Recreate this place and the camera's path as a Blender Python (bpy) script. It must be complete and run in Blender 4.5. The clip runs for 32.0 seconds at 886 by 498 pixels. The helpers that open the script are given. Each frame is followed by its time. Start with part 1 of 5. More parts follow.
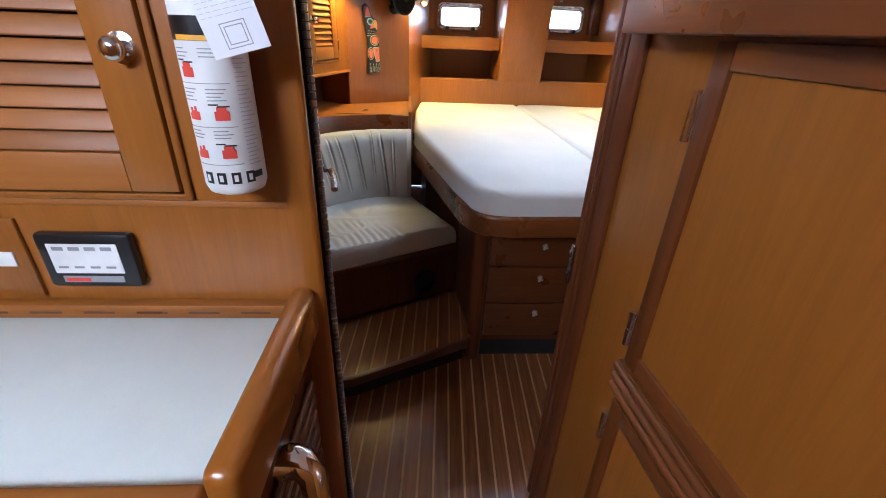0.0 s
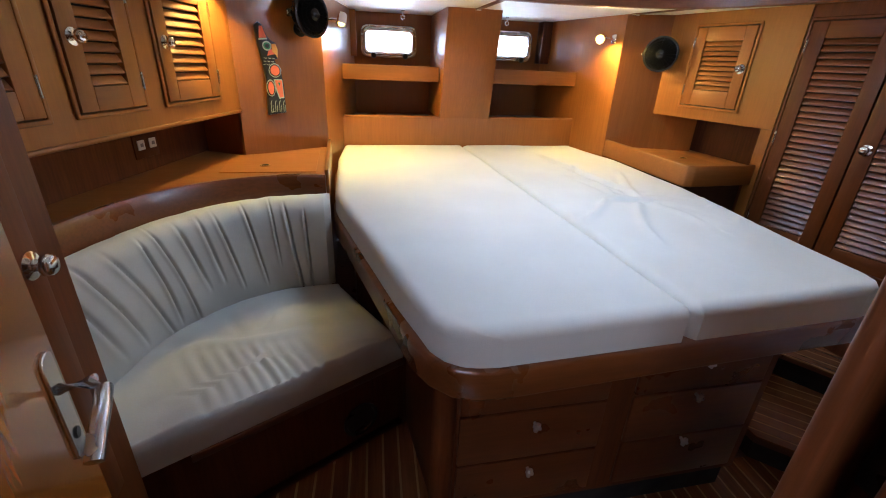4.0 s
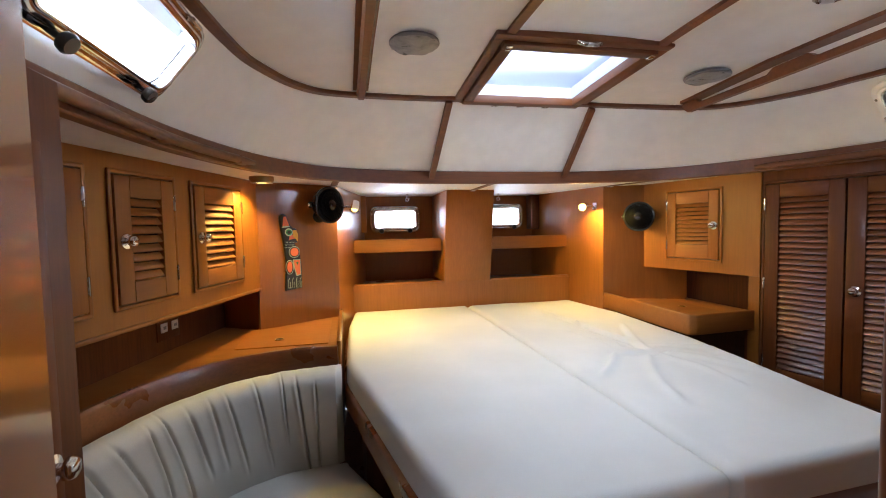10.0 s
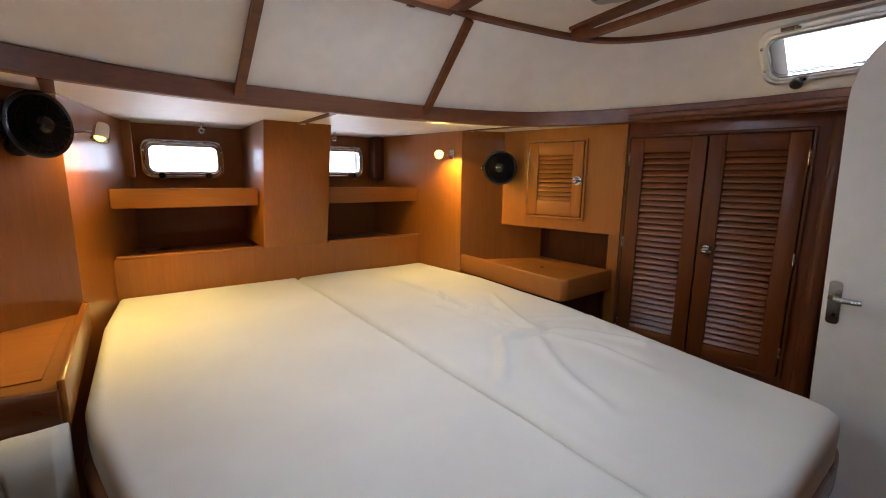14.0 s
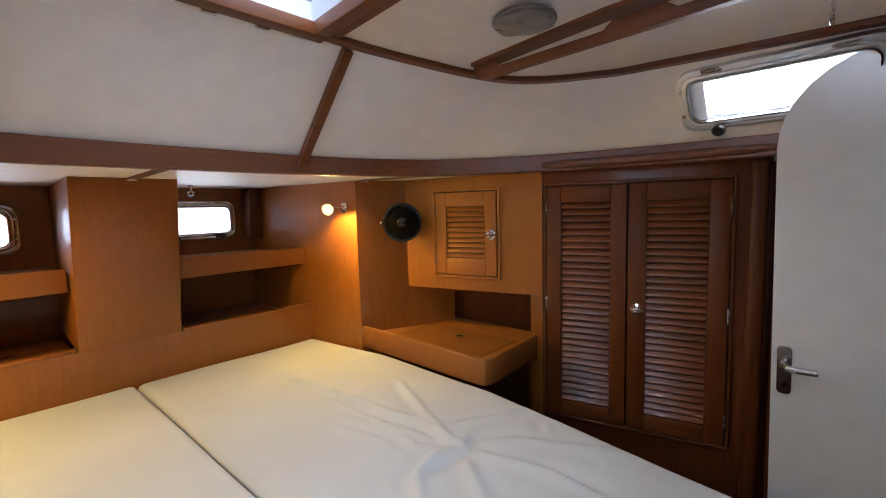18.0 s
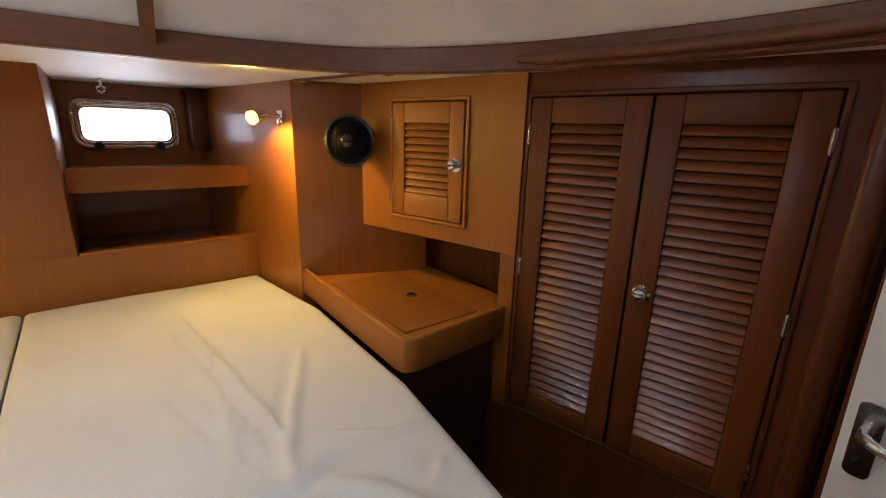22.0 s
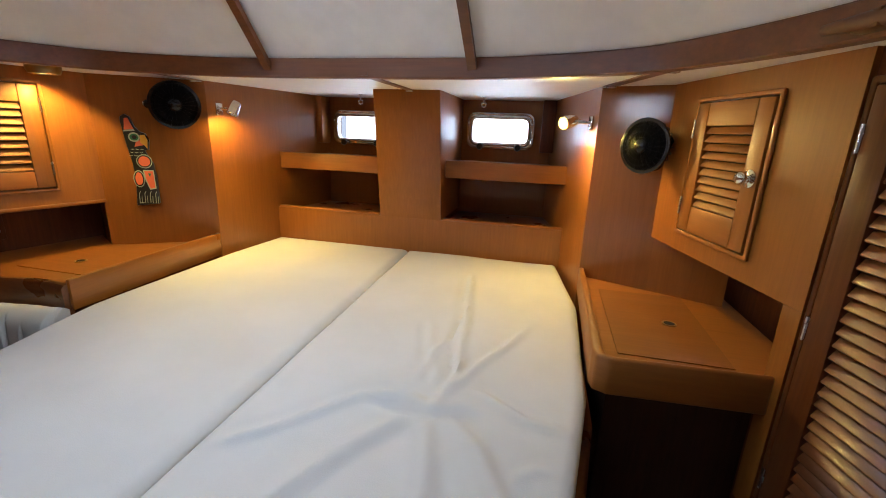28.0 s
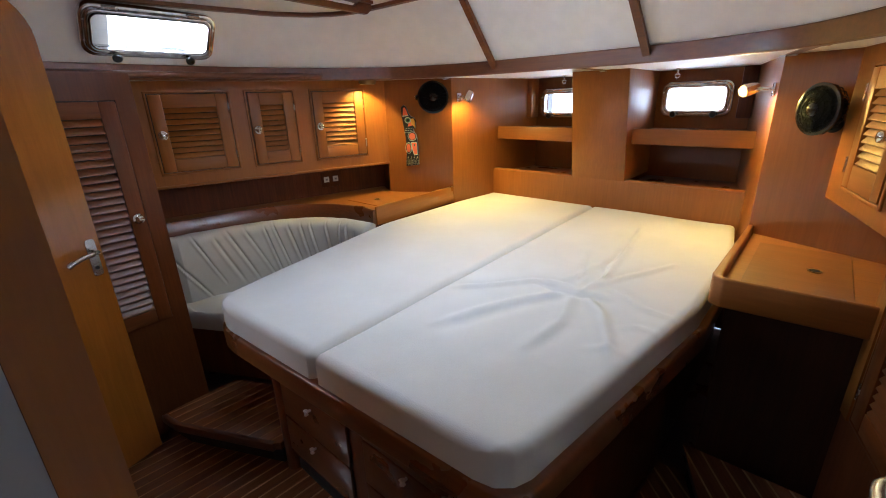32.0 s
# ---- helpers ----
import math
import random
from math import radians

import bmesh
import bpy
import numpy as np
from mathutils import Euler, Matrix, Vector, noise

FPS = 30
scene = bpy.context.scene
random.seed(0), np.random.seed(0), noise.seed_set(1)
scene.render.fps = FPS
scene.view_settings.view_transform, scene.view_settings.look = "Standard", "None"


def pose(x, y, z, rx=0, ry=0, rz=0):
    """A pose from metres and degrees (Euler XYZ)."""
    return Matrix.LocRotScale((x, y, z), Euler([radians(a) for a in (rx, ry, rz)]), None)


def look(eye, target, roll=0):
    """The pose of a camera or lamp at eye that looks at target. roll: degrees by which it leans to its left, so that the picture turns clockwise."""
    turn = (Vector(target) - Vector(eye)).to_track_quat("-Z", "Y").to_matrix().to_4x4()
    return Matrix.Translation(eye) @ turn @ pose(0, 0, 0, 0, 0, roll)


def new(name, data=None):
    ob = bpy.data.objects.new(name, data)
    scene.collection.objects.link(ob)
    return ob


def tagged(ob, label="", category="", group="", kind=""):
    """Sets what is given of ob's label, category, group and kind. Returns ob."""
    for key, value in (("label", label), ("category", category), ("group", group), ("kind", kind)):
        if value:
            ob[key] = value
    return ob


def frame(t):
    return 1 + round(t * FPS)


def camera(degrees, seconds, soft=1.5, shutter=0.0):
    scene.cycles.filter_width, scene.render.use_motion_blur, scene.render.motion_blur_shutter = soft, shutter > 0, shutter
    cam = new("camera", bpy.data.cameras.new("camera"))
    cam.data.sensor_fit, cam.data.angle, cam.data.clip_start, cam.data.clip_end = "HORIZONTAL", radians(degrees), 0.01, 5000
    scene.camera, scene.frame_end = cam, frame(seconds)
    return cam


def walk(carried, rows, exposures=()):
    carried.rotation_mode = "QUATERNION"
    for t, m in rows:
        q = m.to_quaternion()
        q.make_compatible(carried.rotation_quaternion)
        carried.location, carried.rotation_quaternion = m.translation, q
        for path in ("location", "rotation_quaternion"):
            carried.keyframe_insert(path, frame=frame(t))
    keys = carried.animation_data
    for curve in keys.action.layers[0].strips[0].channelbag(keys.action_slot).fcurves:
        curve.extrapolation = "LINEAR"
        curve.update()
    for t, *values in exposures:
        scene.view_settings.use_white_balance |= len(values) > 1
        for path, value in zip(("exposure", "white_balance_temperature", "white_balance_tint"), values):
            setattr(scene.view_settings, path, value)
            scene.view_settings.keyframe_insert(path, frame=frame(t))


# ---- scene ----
cam = camera(92.2, 32.0, 1.0)
PATH = [
    (0, (-0.738, 0.012, 1.331), (-0.623, 1.789, 0.421), 2.3),
    (0.5, (-0.763, 0.151, 1.371), (-0.664, 1.989, 0.589), 2.6),
    (1, (-0.76, 0.269, 1.367), (-0.67, 2.13, 0.64), 1.9),
    (1.5, (-0.723, 0.309, 1.411), (-0.643, 2.161, 0.66), 2.1),
    (2, (-0.77, 0.449, 1.371), (-0.607, 2.299, 0.629), 2.4),
    (2.5, (-0.743, 0.541, 1.351), (-0.547, 2.369, 0.562), 1.9),
    (4.5, (-0.688, 0.75, 1.332), (-0.223, 2.522, 0.529), 2.5),
    (5, (-0.693, 0.769, 1.331), (-0.174, 2.547, 0.577), 2.1),
    (5.5, (-0.687, 0.759, 1.352), (-0.134, 2.579, 0.735), 1.8),
    (6, (-0.7, 0.741, 1.369), (-0.126, 2.611, 0.951), 1.2),
    (6.5, (-0.705, 0.705, 1.38), (-0.134, 2.592, 1.046), 0.8),
    (7, (-0.71, 0.658, 1.39), (-0.165, 2.565, 1.13), 0.2),
    (7.5, (-0.722, 0.612, 1.403), (-0.196, 2.531, 1.196), 0.0),
    (8, (-0.72, 0.58, 1.413), (-0.224, 2.51, 1.25), -0.3),
    (8.5, (-0.72, 0.557, 1.426), (-0.27, 2.501, 1.282), -0.6),
    (9, (-0.714, 0.558, 1.428), (-0.301, 2.512, 1.308), -1.0),
    (9.5, (-0.709, 0.592, 1.419), (-0.306, 2.548, 1.309), -1.1),
    (10, (-0.713, 0.671, 1.382), (-0.316, 2.628, 1.272), -1.2),
    (10.5, (-0.74, 0.804, 1.35), (-0.308, 2.752, 1.217), -1.1),
    (11, (-0.689, 0.914, 1.335), (-0.121, 2.823, 1.152), -0.6),
    (11.5, (-0.681, 0.978, 1.329), (0.014, 2.839, 1.094), -0.5),
    (12, (-0.662, 1.032, 1.322), (0.175, 2.826, 1.039), -0.2),
    (12.5, (-0.654, 1.083, 1.322), (0.289, 2.818, 1.0), -0.1),
    (13, (-0.639, 1.144, 1.319), (0.399, 2.821, 0.986), -0.1),
    (13.5, (-0.621, 1.193, 1.344), (0.475, 2.831, 1.004), 0.2),
    (15.5, (-0.609, 1.294, 1.406), (0.575, 2.872, 1.074), 1.1),
    (16, (-0.594, 1.327, 1.428), (0.608, 2.897, 1.129), -0.2),
    (16.5, (-0.576, 1.335, 1.479), (0.708, 2.857, 1.297), -0.6),
    (17, (-0.525, 1.35, 1.478), (0.849, 2.796, 1.329), -1.2),
    (17.5, (-0.454, 1.427, 1.482), (0.968, 2.824, 1.328), -1.5),
    (18, (-0.346, 1.491, 1.47), (1.112, 2.846, 1.28), -1.6),
    (18.5, (-0.269, 1.52, 1.459), (1.203, 2.847, 1.187), -1.2),
    (19, (-0.16, 1.521, 1.473), (1.335, 2.813, 1.165), -0.9),
    (19.5, (-0.057, 1.555, 1.43), (1.477, 2.795, 1.101), 0.5),
    (20, (0.007, 1.571, 1.415), (1.573, 2.774, 1.096), 1.4),
    (20.5, (0.064, 1.576, 1.425), (1.641, 2.747, 1.047), 1.9),
    (21, (0.104, 1.567, 1.433), (1.675, 2.725, 0.998), 2.1),
    (21.5, (0.167, 1.56, 1.458), (1.571, 2.895, 0.959), 1.9),
    (22, (0.264, 1.555, 1.446), (1.466, 3.064, 0.921), 1.6),
    (22.5, (0.317, 1.569, 1.462), (1.333, 3.198, 0.901), 0.3),
    (23, (0.356, 1.594, 1.491), (1.204, 3.323, 0.951), -1.3),
    (23.5, (0.46, 1.594, 1.479), (1.001, 3.447, 0.956), 2.1),
    (24, (0.507, 1.591, 1.464), (0.704, 3.505, 0.918), 2.8),
    (24.5, (0.438, 1.591, 1.466), (0.44, 3.511, 0.908), 1.9),
    (25, (0.511, 1.584, 1.462), (0.394, 3.5, 0.903), 2.2),
    (25.5, (0.537, 1.548, 1.444), (0.229, 3.441, 0.876), 2.2),
    (27.5, (0.603, 1.456, 1.431), (0.165, 3.327, 0.88), 2.3),
    (28, (0.645, 1.402, 1.439), (0.2, 3.276, 0.901), 2.1),
    (28.5, (0.698, 1.297, 1.447), (0.232, 3.17, 0.925), 2.3),
    (29, (0.758, 1.191, 1.465), (0.197, 3.035, 0.929), 1.4),
    (29.5, (0.805, 1.121, 1.493), (0.162, 2.936, 0.952), 0.6),
    (30, (0.849, 1.052, 1.497), (0.067, 2.829, 1.016), -0.2),
    (30.5, (0.909, 1.009, 1.483), (-0.019, 2.712, 0.997), -0.5),
    (31, (0.959, 0.967, 1.484), (-0.111, 2.579, 0.979), -1.3),
    (31.5, (0.978, 0.938, 1.468), (-0.181, 2.464, 0.894), -0.7),
    (32, (0.982, 0.904, 1.484), (-0.275, 2.311, 0.821), -1.8),
]
# seconds, stops, kelvin, tint
EXPOSURES = [(0, 0.74, 5450, 14), (1, 0.52, 5350, 14), (2, 0.52, 5350, 17), (5, 0.34, 5400, 12), (7, 0.28, 5950, 15), (8, 0.30, 6050, 15), (10, 0.34, 5850, 14), (13, -0.08, 6150, 16), (16, -0.24, 6300, 17),
             (17, -0.24, 5900, 16), (19, -0.35, 6150, 18), (21, -0.37, 6250, 19), (22, -0.36, 6550, 19), (23, -0.20, 6200, 18), (25, -0.16, 5850, 16), (28, -0.08, 5850, 14), (29, -0.04, 5950, 15), (30, -0.02, 5850, 15), (32, 0.22, 5750, 14)]
walk(cam, [(t, look(eye, target, roll)) for t, eye, target, roll in PATH], EXPOSURES)

# ---- light ----
world = bpy.data.worlds.new("sky")
world.use_nodes = True
scene.world = world
wn = world.node_tree
sky = wn.nodes.new("ShaderNodeTexSky")
sky.sky_type = "NISHITA"
sky.sun_disc = False
sky.sun_elevation, sky.sun_rotation = radians(58), radians(153)
wn.nodes["Background"].inputs[1].default_value = 0.15
wn.links.new(sky.outputs[0], wn.nodes["Background"].inputs[0])
scene.view_settings.exposure = 0.3


def lamp(name, kind, m, watts, colour, **settings):
    data = bpy.data.lights.new(name, kind)
    data.energy, data.color = watts, colour
    for key, value in settings.items():
        if key == "size":
            data.size = value
        elif key == "size_y":
            data.shape, data.size_y = "RECTANGLE", value
        elif key == "radius":
            data.shadow_soft_size = value
        elif key == "cone":
            data.spot_size, data.spot_blend = radians(value), 0.6
    ob = new(name, data)
    ob.matrix_world = m
    return ob


DAY = (0.76, 0.89, 1.0)
sun = lamp("sun", "SUN", look((2.24, -4.5, 8.0), (0, 0, 0)), 0.5, (1.0, 0.95, 0.88))
sun.data.angle = radians(25)
lamp("hatch_daylight", "AREA", look((0.03, 2.24, 2.12), (0.0, 2.10, 1.0)), 14.5, DAY, size=0.55, size_y=0.55)
lamp("portlight_daylight", "AREA", look((-1.34, 1.59, 1.82), (0.2, 1.8, 1.62)), 20, DAY, size=0.5, size_y=0.3)
lamp("portlight_daylight", "AREA", look((1.34, 1.63, 1.82), (-0.2, 1.8, 1.62)), 23, DAY, size=0.5, size_y=0.3)
lamp("porthole_daylight", "AREA", look((-0.43, 4.05, 1.42), (-0.40, 2.8, 1.50)), 12.5, DAY, size=0.45, size_y=0.26)
lamp("porthole_daylight", "AREA", look((0.38, 4.05, 1.42), (0.36, 2.8, 1.50)), 12.5, DAY, size=0.45, size_y=0.26)
lamp("companionway_daylight", "AREA", look((-1.45, -0.45, 1.88), (-0.8, 0.6, 1.0)), 33, (0.90, 0.95, 1.0), size=0.6, size_y=0.5)
# unseen fill lamp, added to lift the side passage
lamp("passage_fill", "AREA", look((1.0, -0.55, 1.86), (0.9, 0.7, 0.9)), 1.1, (0.92, 0.96, 1.0), size=0.5, size_y=0.4)
WARM = (1.0, 0.69, 0.14)

# ---- materials ----


def nodes_of(name):
    mat = bpy.data.materials.new(name)
    mat.use_nodes = True
    nt = mat.node_tree
    return mat, nt, nt.nodes["Principled BSDF"]


def node(nt, kind, values=(), **props):
    n = nt.nodes.new(kind)
    for key, value in values or ():
        n.inputs[key].default_value = value
    return n


def ramp(nt, stops):
    r = nt.nodes.new("ShaderNodeValToRGB")
    while len(r.color_ramp.elements) < len(stops):
        r.color_ramp.elements.new(0.5)
    for e, (at, col) in zip(r.color_ramp.elements, stops):
        e.position, e.color = at, (*col, 1)
    return r


def wood(name, dark, mid, light, axis="z", rough=0.28, fine=1.0, coat=0.35, coat_rough=0.18, gloss=0.5):
    """Varnished timber whose grain runs along one axis of the object."""
    mat, nt, bsdf = nodes_of(name)
    tc = node(nt, "ShaderNodeTexCoord")
    info = node(nt, "ShaderNodeObjectInfo")
    shift = node(nt, "ShaderNodeVectorMath")
    shift.operation = "MULTIPLY_ADD"
    shift.inputs[1].default_value = (1, 1, 1)
    nt.links.new(tc.outputs["Object"], shift.inputs[0])
    far = node(nt, "ShaderNodeMath", ((1, 17.0),))
    far.operation = "MULTIPLY"
    nt.links.new(info.outputs["Random"], far.inputs[0])
    nt.links.new(far.outputs[0], shift.inputs[2])
    stretch = {"x": (0.06, 1, 1), "y": (1, 0.06, 1), "z": (1, 1, 0.06)}[axis]
    grain = node(nt, "ShaderNodeMapping", (("Scale", tuple(110 * fine * s for s in stretch)),))
    broad = node(nt, "ShaderNodeMapping", (("Scale", tuple(22 * s for s in stretch)),))
    nt.links.new(shift.outputs[0], grain.inputs[0])
    nt.links.new(shift.outputs[0], broad.inputs[0])
    n1 = node(nt, "ShaderNodeTexNoise", (("Scale", 1.0), ("Detail", 5.0), ("Roughness", 0.65)))
    n2 = node(nt, "ShaderNodeTexNoise", (("Scale", 1.0), ("Detail", 2.0), ("Distortion", 0.2)))
    nt.links.new(grain.outputs[0], n1.inputs["Vector"])
    nt.links.new(broad.outputs[0], n2.inputs["Vector"])
    mix = node(nt, "ShaderNodeMix")
    mix.data_type = "FLOAT"
    mix.inputs[0].default_value = 0.34
    nt.links.new(n1.outputs[0], mix.inputs[2])
    nt.links.new(n2.outputs[0], mix.inputs[3])
    col = ramp(nt, ((0.30, dark), (0.50, mid), (0.70, light)))
    nt.links.new(mix.outputs[0], col.inputs[0])
    hue = node(nt, "ShaderNodeHueSaturation")
    val = node(nt, "ShaderNodeMapRange", (("To Min", 0.86), ("To Max", 1.14)))
    nt.links.new(info.outputs["Random"], val.inputs[0])
    nt.links.new(val.outputs[0], hue.inputs["Value"])
    nt.links.new(col.outputs[0], hue.inputs["Color"])
    nt.links.new(hue.outputs[0], bsdf.inputs["Base Color"])
    wear = node(nt, "ShaderNodeTexNoise", (("Scale", 6.0), ("Detail", 4.0)))
    nt.links.new(tc.outputs["Object"], wear.inputs["Vector"])
    rr = node(nt, "ShaderNodeMapRange", (("From Min", 0.1), ("From Max", 0.9), ("To Min", rough * 0.85), ("To Max", rough * 1.2)))
    nt.links.new(wear.outputs[0], rr.inputs[0])
    nt.links.new(rr.outputs[0], bsdf.inputs["Roughness"])
    bump = node(nt, "ShaderNodeBump", (("Strength", 0.06), ("Distance", 0.002)))
    nt.links.new(n1.outputs[0], bump.inputs["Height"])
    nt.links.new(bump.outputs[0], bsdf.inputs["Normal"])
    bsdf.inputs["Specular IOR Level"].default_value = gloss
    bsdf.inputs["Coat Weight"].default_value = coat
    bsdf.inputs["Coat Roughness"].default_value = coat_rough
    return mat


def plain(name, colour, rough=0.5, metal=0.0, spots=0.08, scale=14.0, relief=0.05, relief_scale=180.0, **more):
    """A surface of one colour with soft blotches and a fine relief."""
    mat, nt, bsdf = nodes_of(name)
    tc = node(nt, "ShaderNodeTexCoord")
    n1 = node(nt, "ShaderNodeTexNoise", (("Scale", scale), ("Detail", 5.0)))
    n2 = node(nt, "ShaderNodeTexNoise", (("Scale", relief_scale), ("Detail", 3.0)))
    nt.links.new(tc.outputs["Object"], n1.inputs["Vector"])
    nt.links.new(tc.outputs["Object"], n2.inputs["Vector"])
    lo, hi = tuple(c * (1 - spots) for c in colour), tuple(min(1, c * (1 + spots)) for c in colour)
    col = ramp(nt, ((0.35, lo), (0.65, hi)))
    nt.links.new(n1.outputs[0], col.inputs[0])
    nt.links.new(col.outputs[0], bsdf.inputs["Base Color"])
    rr = node(nt, "ShaderNodeMapRange", (("From Min", 0.3), ("From Max", 0.7), ("To Min", rough * 0.85), ("To Max", min(1, rough * 1.2))))
    nt.links.new(n1.outputs[0], rr.inputs[0])
    nt.links.new(rr.outputs[0], bsdf.inputs["Roughness"])
    bsdf.inputs["Metallic"].default_value = metal
    bump = node(nt, "ShaderNodeBump", (("Strength", relief), ("Distance", 0.002)))
    nt.links.new(n2.outputs[0], bump.inputs["Height"])
    nt.links.new(bump.outputs[0], bsdf.inputs["Normal"])
    for key, value in more.items():
        bsdf.inputs[key.replace("_", " ")].default_value = value
    return mat


def glass(name, colour, rough):
    mat, nt, bsdf = nodes_of(name)
    bsdf.inputs["Base Color"].default_value = (*colour, 1)
    bsdf.inputs["Transmission Weight"].default_value = 1.0
    bsdf.inputs["Roughness"].default_value = rough
    bsdf.inputs["IOR"].default_value = 1.2
    return mat


def glow(name, colour, strength):
    mat, nt, bsdf = nodes_of(name)
    bsdf.inputs["Base Color"].default_value = (*colour, 1)
    bsdf.inputs["Emission Color"].default_value = (*colour, 1)
    bsdf.inputs["Emission Strength"].default_value = strength
    return mat


TEAK = ((0.236, 0.076, 0.0080), (0.270, 0.089, 0.0098), (0.306, 0.103, 0.0122))
# darker teak, lowered further so recesses and low parts hold shade in colour
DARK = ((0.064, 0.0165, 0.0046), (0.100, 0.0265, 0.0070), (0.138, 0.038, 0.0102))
PLANK = ((0.12, 0.042, 0.015), (0.19, 0.070, 0.025), (0.26, 0.098, 0.036))
teak_v = wood("teak_upright", *TEAK, axis="z", rough=0.40, coat=0.55, coat_rough=0.13, gloss=0.3)
cabinet_v = wood("cabinet_teak_upright", *TEAK, axis="z", rough=0.42, coat=0.25, coat_rough=0.32, gloss=0.3)
teak_h = wood("teak_level", *TEAK, axis="x", rough=0.5, coat=0.0)
teak_y = wood("teak_fore_aft", *TEAK, axis="y")
LOCKER = ((0.094, 0.025, 0.0050), (0.120, 0.033, 0.0068), (0.148, 0.043, 0.0090))
locker_v = wood("locker_teak_upright", *LOCKER, axis="z", rough=0.44, coat=0.08, coat_rough=0.18, gloss=0.2)
locker_rail = wood("locker_teak_rail", *LOCKER, axis="x", rough=0.44, coat=0.08, coat_rough=0.18, gloss=0.2)
# a third lighter than LOCKER: the slats' sheen is put into their colour
locker_h = wood("locker_teak_sheen", (0.125, 0.034, 0.0066), (0.160, 0.045, 0.0090), (0.196, 0.057, 0.0120), axis="x", rough=0.32, coat=1.0, coat_rough=0.26)
locker_h.node_tree.nodes["Principled BSDF"].inputs["Coat IOR"].default_value = 1.68
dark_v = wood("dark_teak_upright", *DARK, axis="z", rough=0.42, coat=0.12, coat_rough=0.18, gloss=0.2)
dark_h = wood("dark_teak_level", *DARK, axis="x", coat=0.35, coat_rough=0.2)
# near-black tone holds the shade under the bedside top
shaded_ply = wood("shade_darkened_ply", (0.022, 0.0075, 0.0035), (0.036, 0.011, 0.0050), (0.050, 0.016, 0.0070), axis="z", rough=0.45, coat=0.1, gloss=0.25)
rim_wood = wood("rim_teak", (0.105, 0.030, 0.0078), (0.145, 0.043, 0.011), (0.185, 0.057, 0.015), axis="x", coat=0.5, coat_rough=0.16)
door_gloss = wood("glossy_door_teak", *TEAK, axis="z", rough=0.20, coat=1.0, coat_rough=0.09)
trim_wood = wood("trim_teak", (0.10, 0.029, 0.007), (0.145, 0.043, 0.010), (0.19, 0.058, 0.014), axis="x", rough=0.42, fine=0.7, coat=0.1)
sole_wood = wood("sole_teak", *PLANK, axis="y", rough=0.2, fine=0.8, coat=0.8, coat_rough=0.10)
holly = wood("holly_strip", (0.30, 0.15, 0.055), (0.40, 0.21, 0.085), (0.48, 0.26, 0.11), axis="y", rough=0.25)
white_vinyl = plain("white_headliner", (0.84, 0.82, 0.79), rough=0.55, spots=0.03, relief=0.12, relief_scale=260)
white_paint = plain("white_gloss_paint", (0.70, 0.72, 0.75), rough=0.22, spots=0.03)
counter_white = plain("white_laminate", (0.62, 0.67, 0.63), rough=0.35, spots=0.02)
sheet = plain("cream_cotton", (0.57, 0.56, 0.53), rough=0.85, spots=0.04, scale=5, relief=0.25, relief_scale=420)
vinyl = plain("cream_upholstery", (0.55, 0.53, 0.47), rough=0.6, spots=0.06, scale=7, relief=0.15, relief_scale=220)
chrome = plain("chrome", (0.80, 0.80, 0.82), rough=0.12, metal=1.0, spots=0.04)
# strong blotches paint dark reflections of the cabin into the chrome
polished = plain("mottled_chrome", (0.62, 0.62, 0.64), rough=0.07, metal=1.0, spots=0.25, scale=22)
handle_chrome = plain("handle_chrome", (0.88, 0.89, 0.92), rough=0.06, metal=1.0, spots=0.03)
bright_rim = plain("satin_chrome", (0.86, 0.87, 0.88), rough=0.34, metal=1.0, spots=0.06)
steel = plain("stainless_steel", (0.66, 0.66, 0.67), rough=0.25, metal=1.0, spots=0.06)
dull_steel = plain("dull_steel", (0.30, 0.30, 0.31), rough=0.38, metal=1.0, spots=0.15)
brass_dull = plain("dull_brass", (0.36, 0.24, 0.11), rough=0.35, metal=1.0)
black = plain("black_plastic", (0.012, 0.012, 0.013), rough=0.3, spots=0.2)
fan_gloss = plain("fan_gloss", (0.006, 0.006, 0.007), rough=0.22, spots=0.2)
fan_black = plain("fan_black", (0.004, 0.004, 0.005), rough=0.5, spots=0.2, Specular_IOR_Level=0.12)
# black stands in for shade in gaps and recesses; also real rubber
black_matt = plain("black_shade_and_rubber", (0.008, 0.007, 0.007), rough=0.8)
white_plastic = plain("white_plastic", (0.72, 0.72, 0.70), rough=0.4)
paper = plain("white_paper", (0.74, 0.75, 0.78), rough=0.8, spots=0.03)
red = plain("red_print", (0.62, 0.06, 0.04), rough=0.5)
pale_ink = plain("pale_ink", (0.50, 0.50, 0.54), rough=0.7)
grey_ink = plain("grey_ink", (0.28, 0.28, 0.30), rough=0.7)
paint_orange = plain("orange_paint", (0.74, 0.15, 0.05), rough=0.5)
pale_paint = plain("pale_green_paint", (0.40, 0.45, 0.33), rough=0.6)
paint_green = plain("green_paint", (0.03, 0.17, 0.07), rough=0.5)
paint_yellow = plain("yellow_paint", (0.75, 0.38, 0.03), rough=0.5)
plastic_film = plain("plastic_film", (0.30, 0.30, 0.29), rough=0.3, spots=0.25, scale=30, relief=0.5, relief_scale=60)
grey_frame = plain("grey_plastic_frame", (0.20, 0.20, 0.21), rough=0.4)
clear = glass("clear_pane", (1, 1, 1), 0.02)
# dark pane colours dim the daylight lamps behind to the look of sky
tinted = glass("tinted_pane", (0.15, 0.15, 0.155), 0.02)
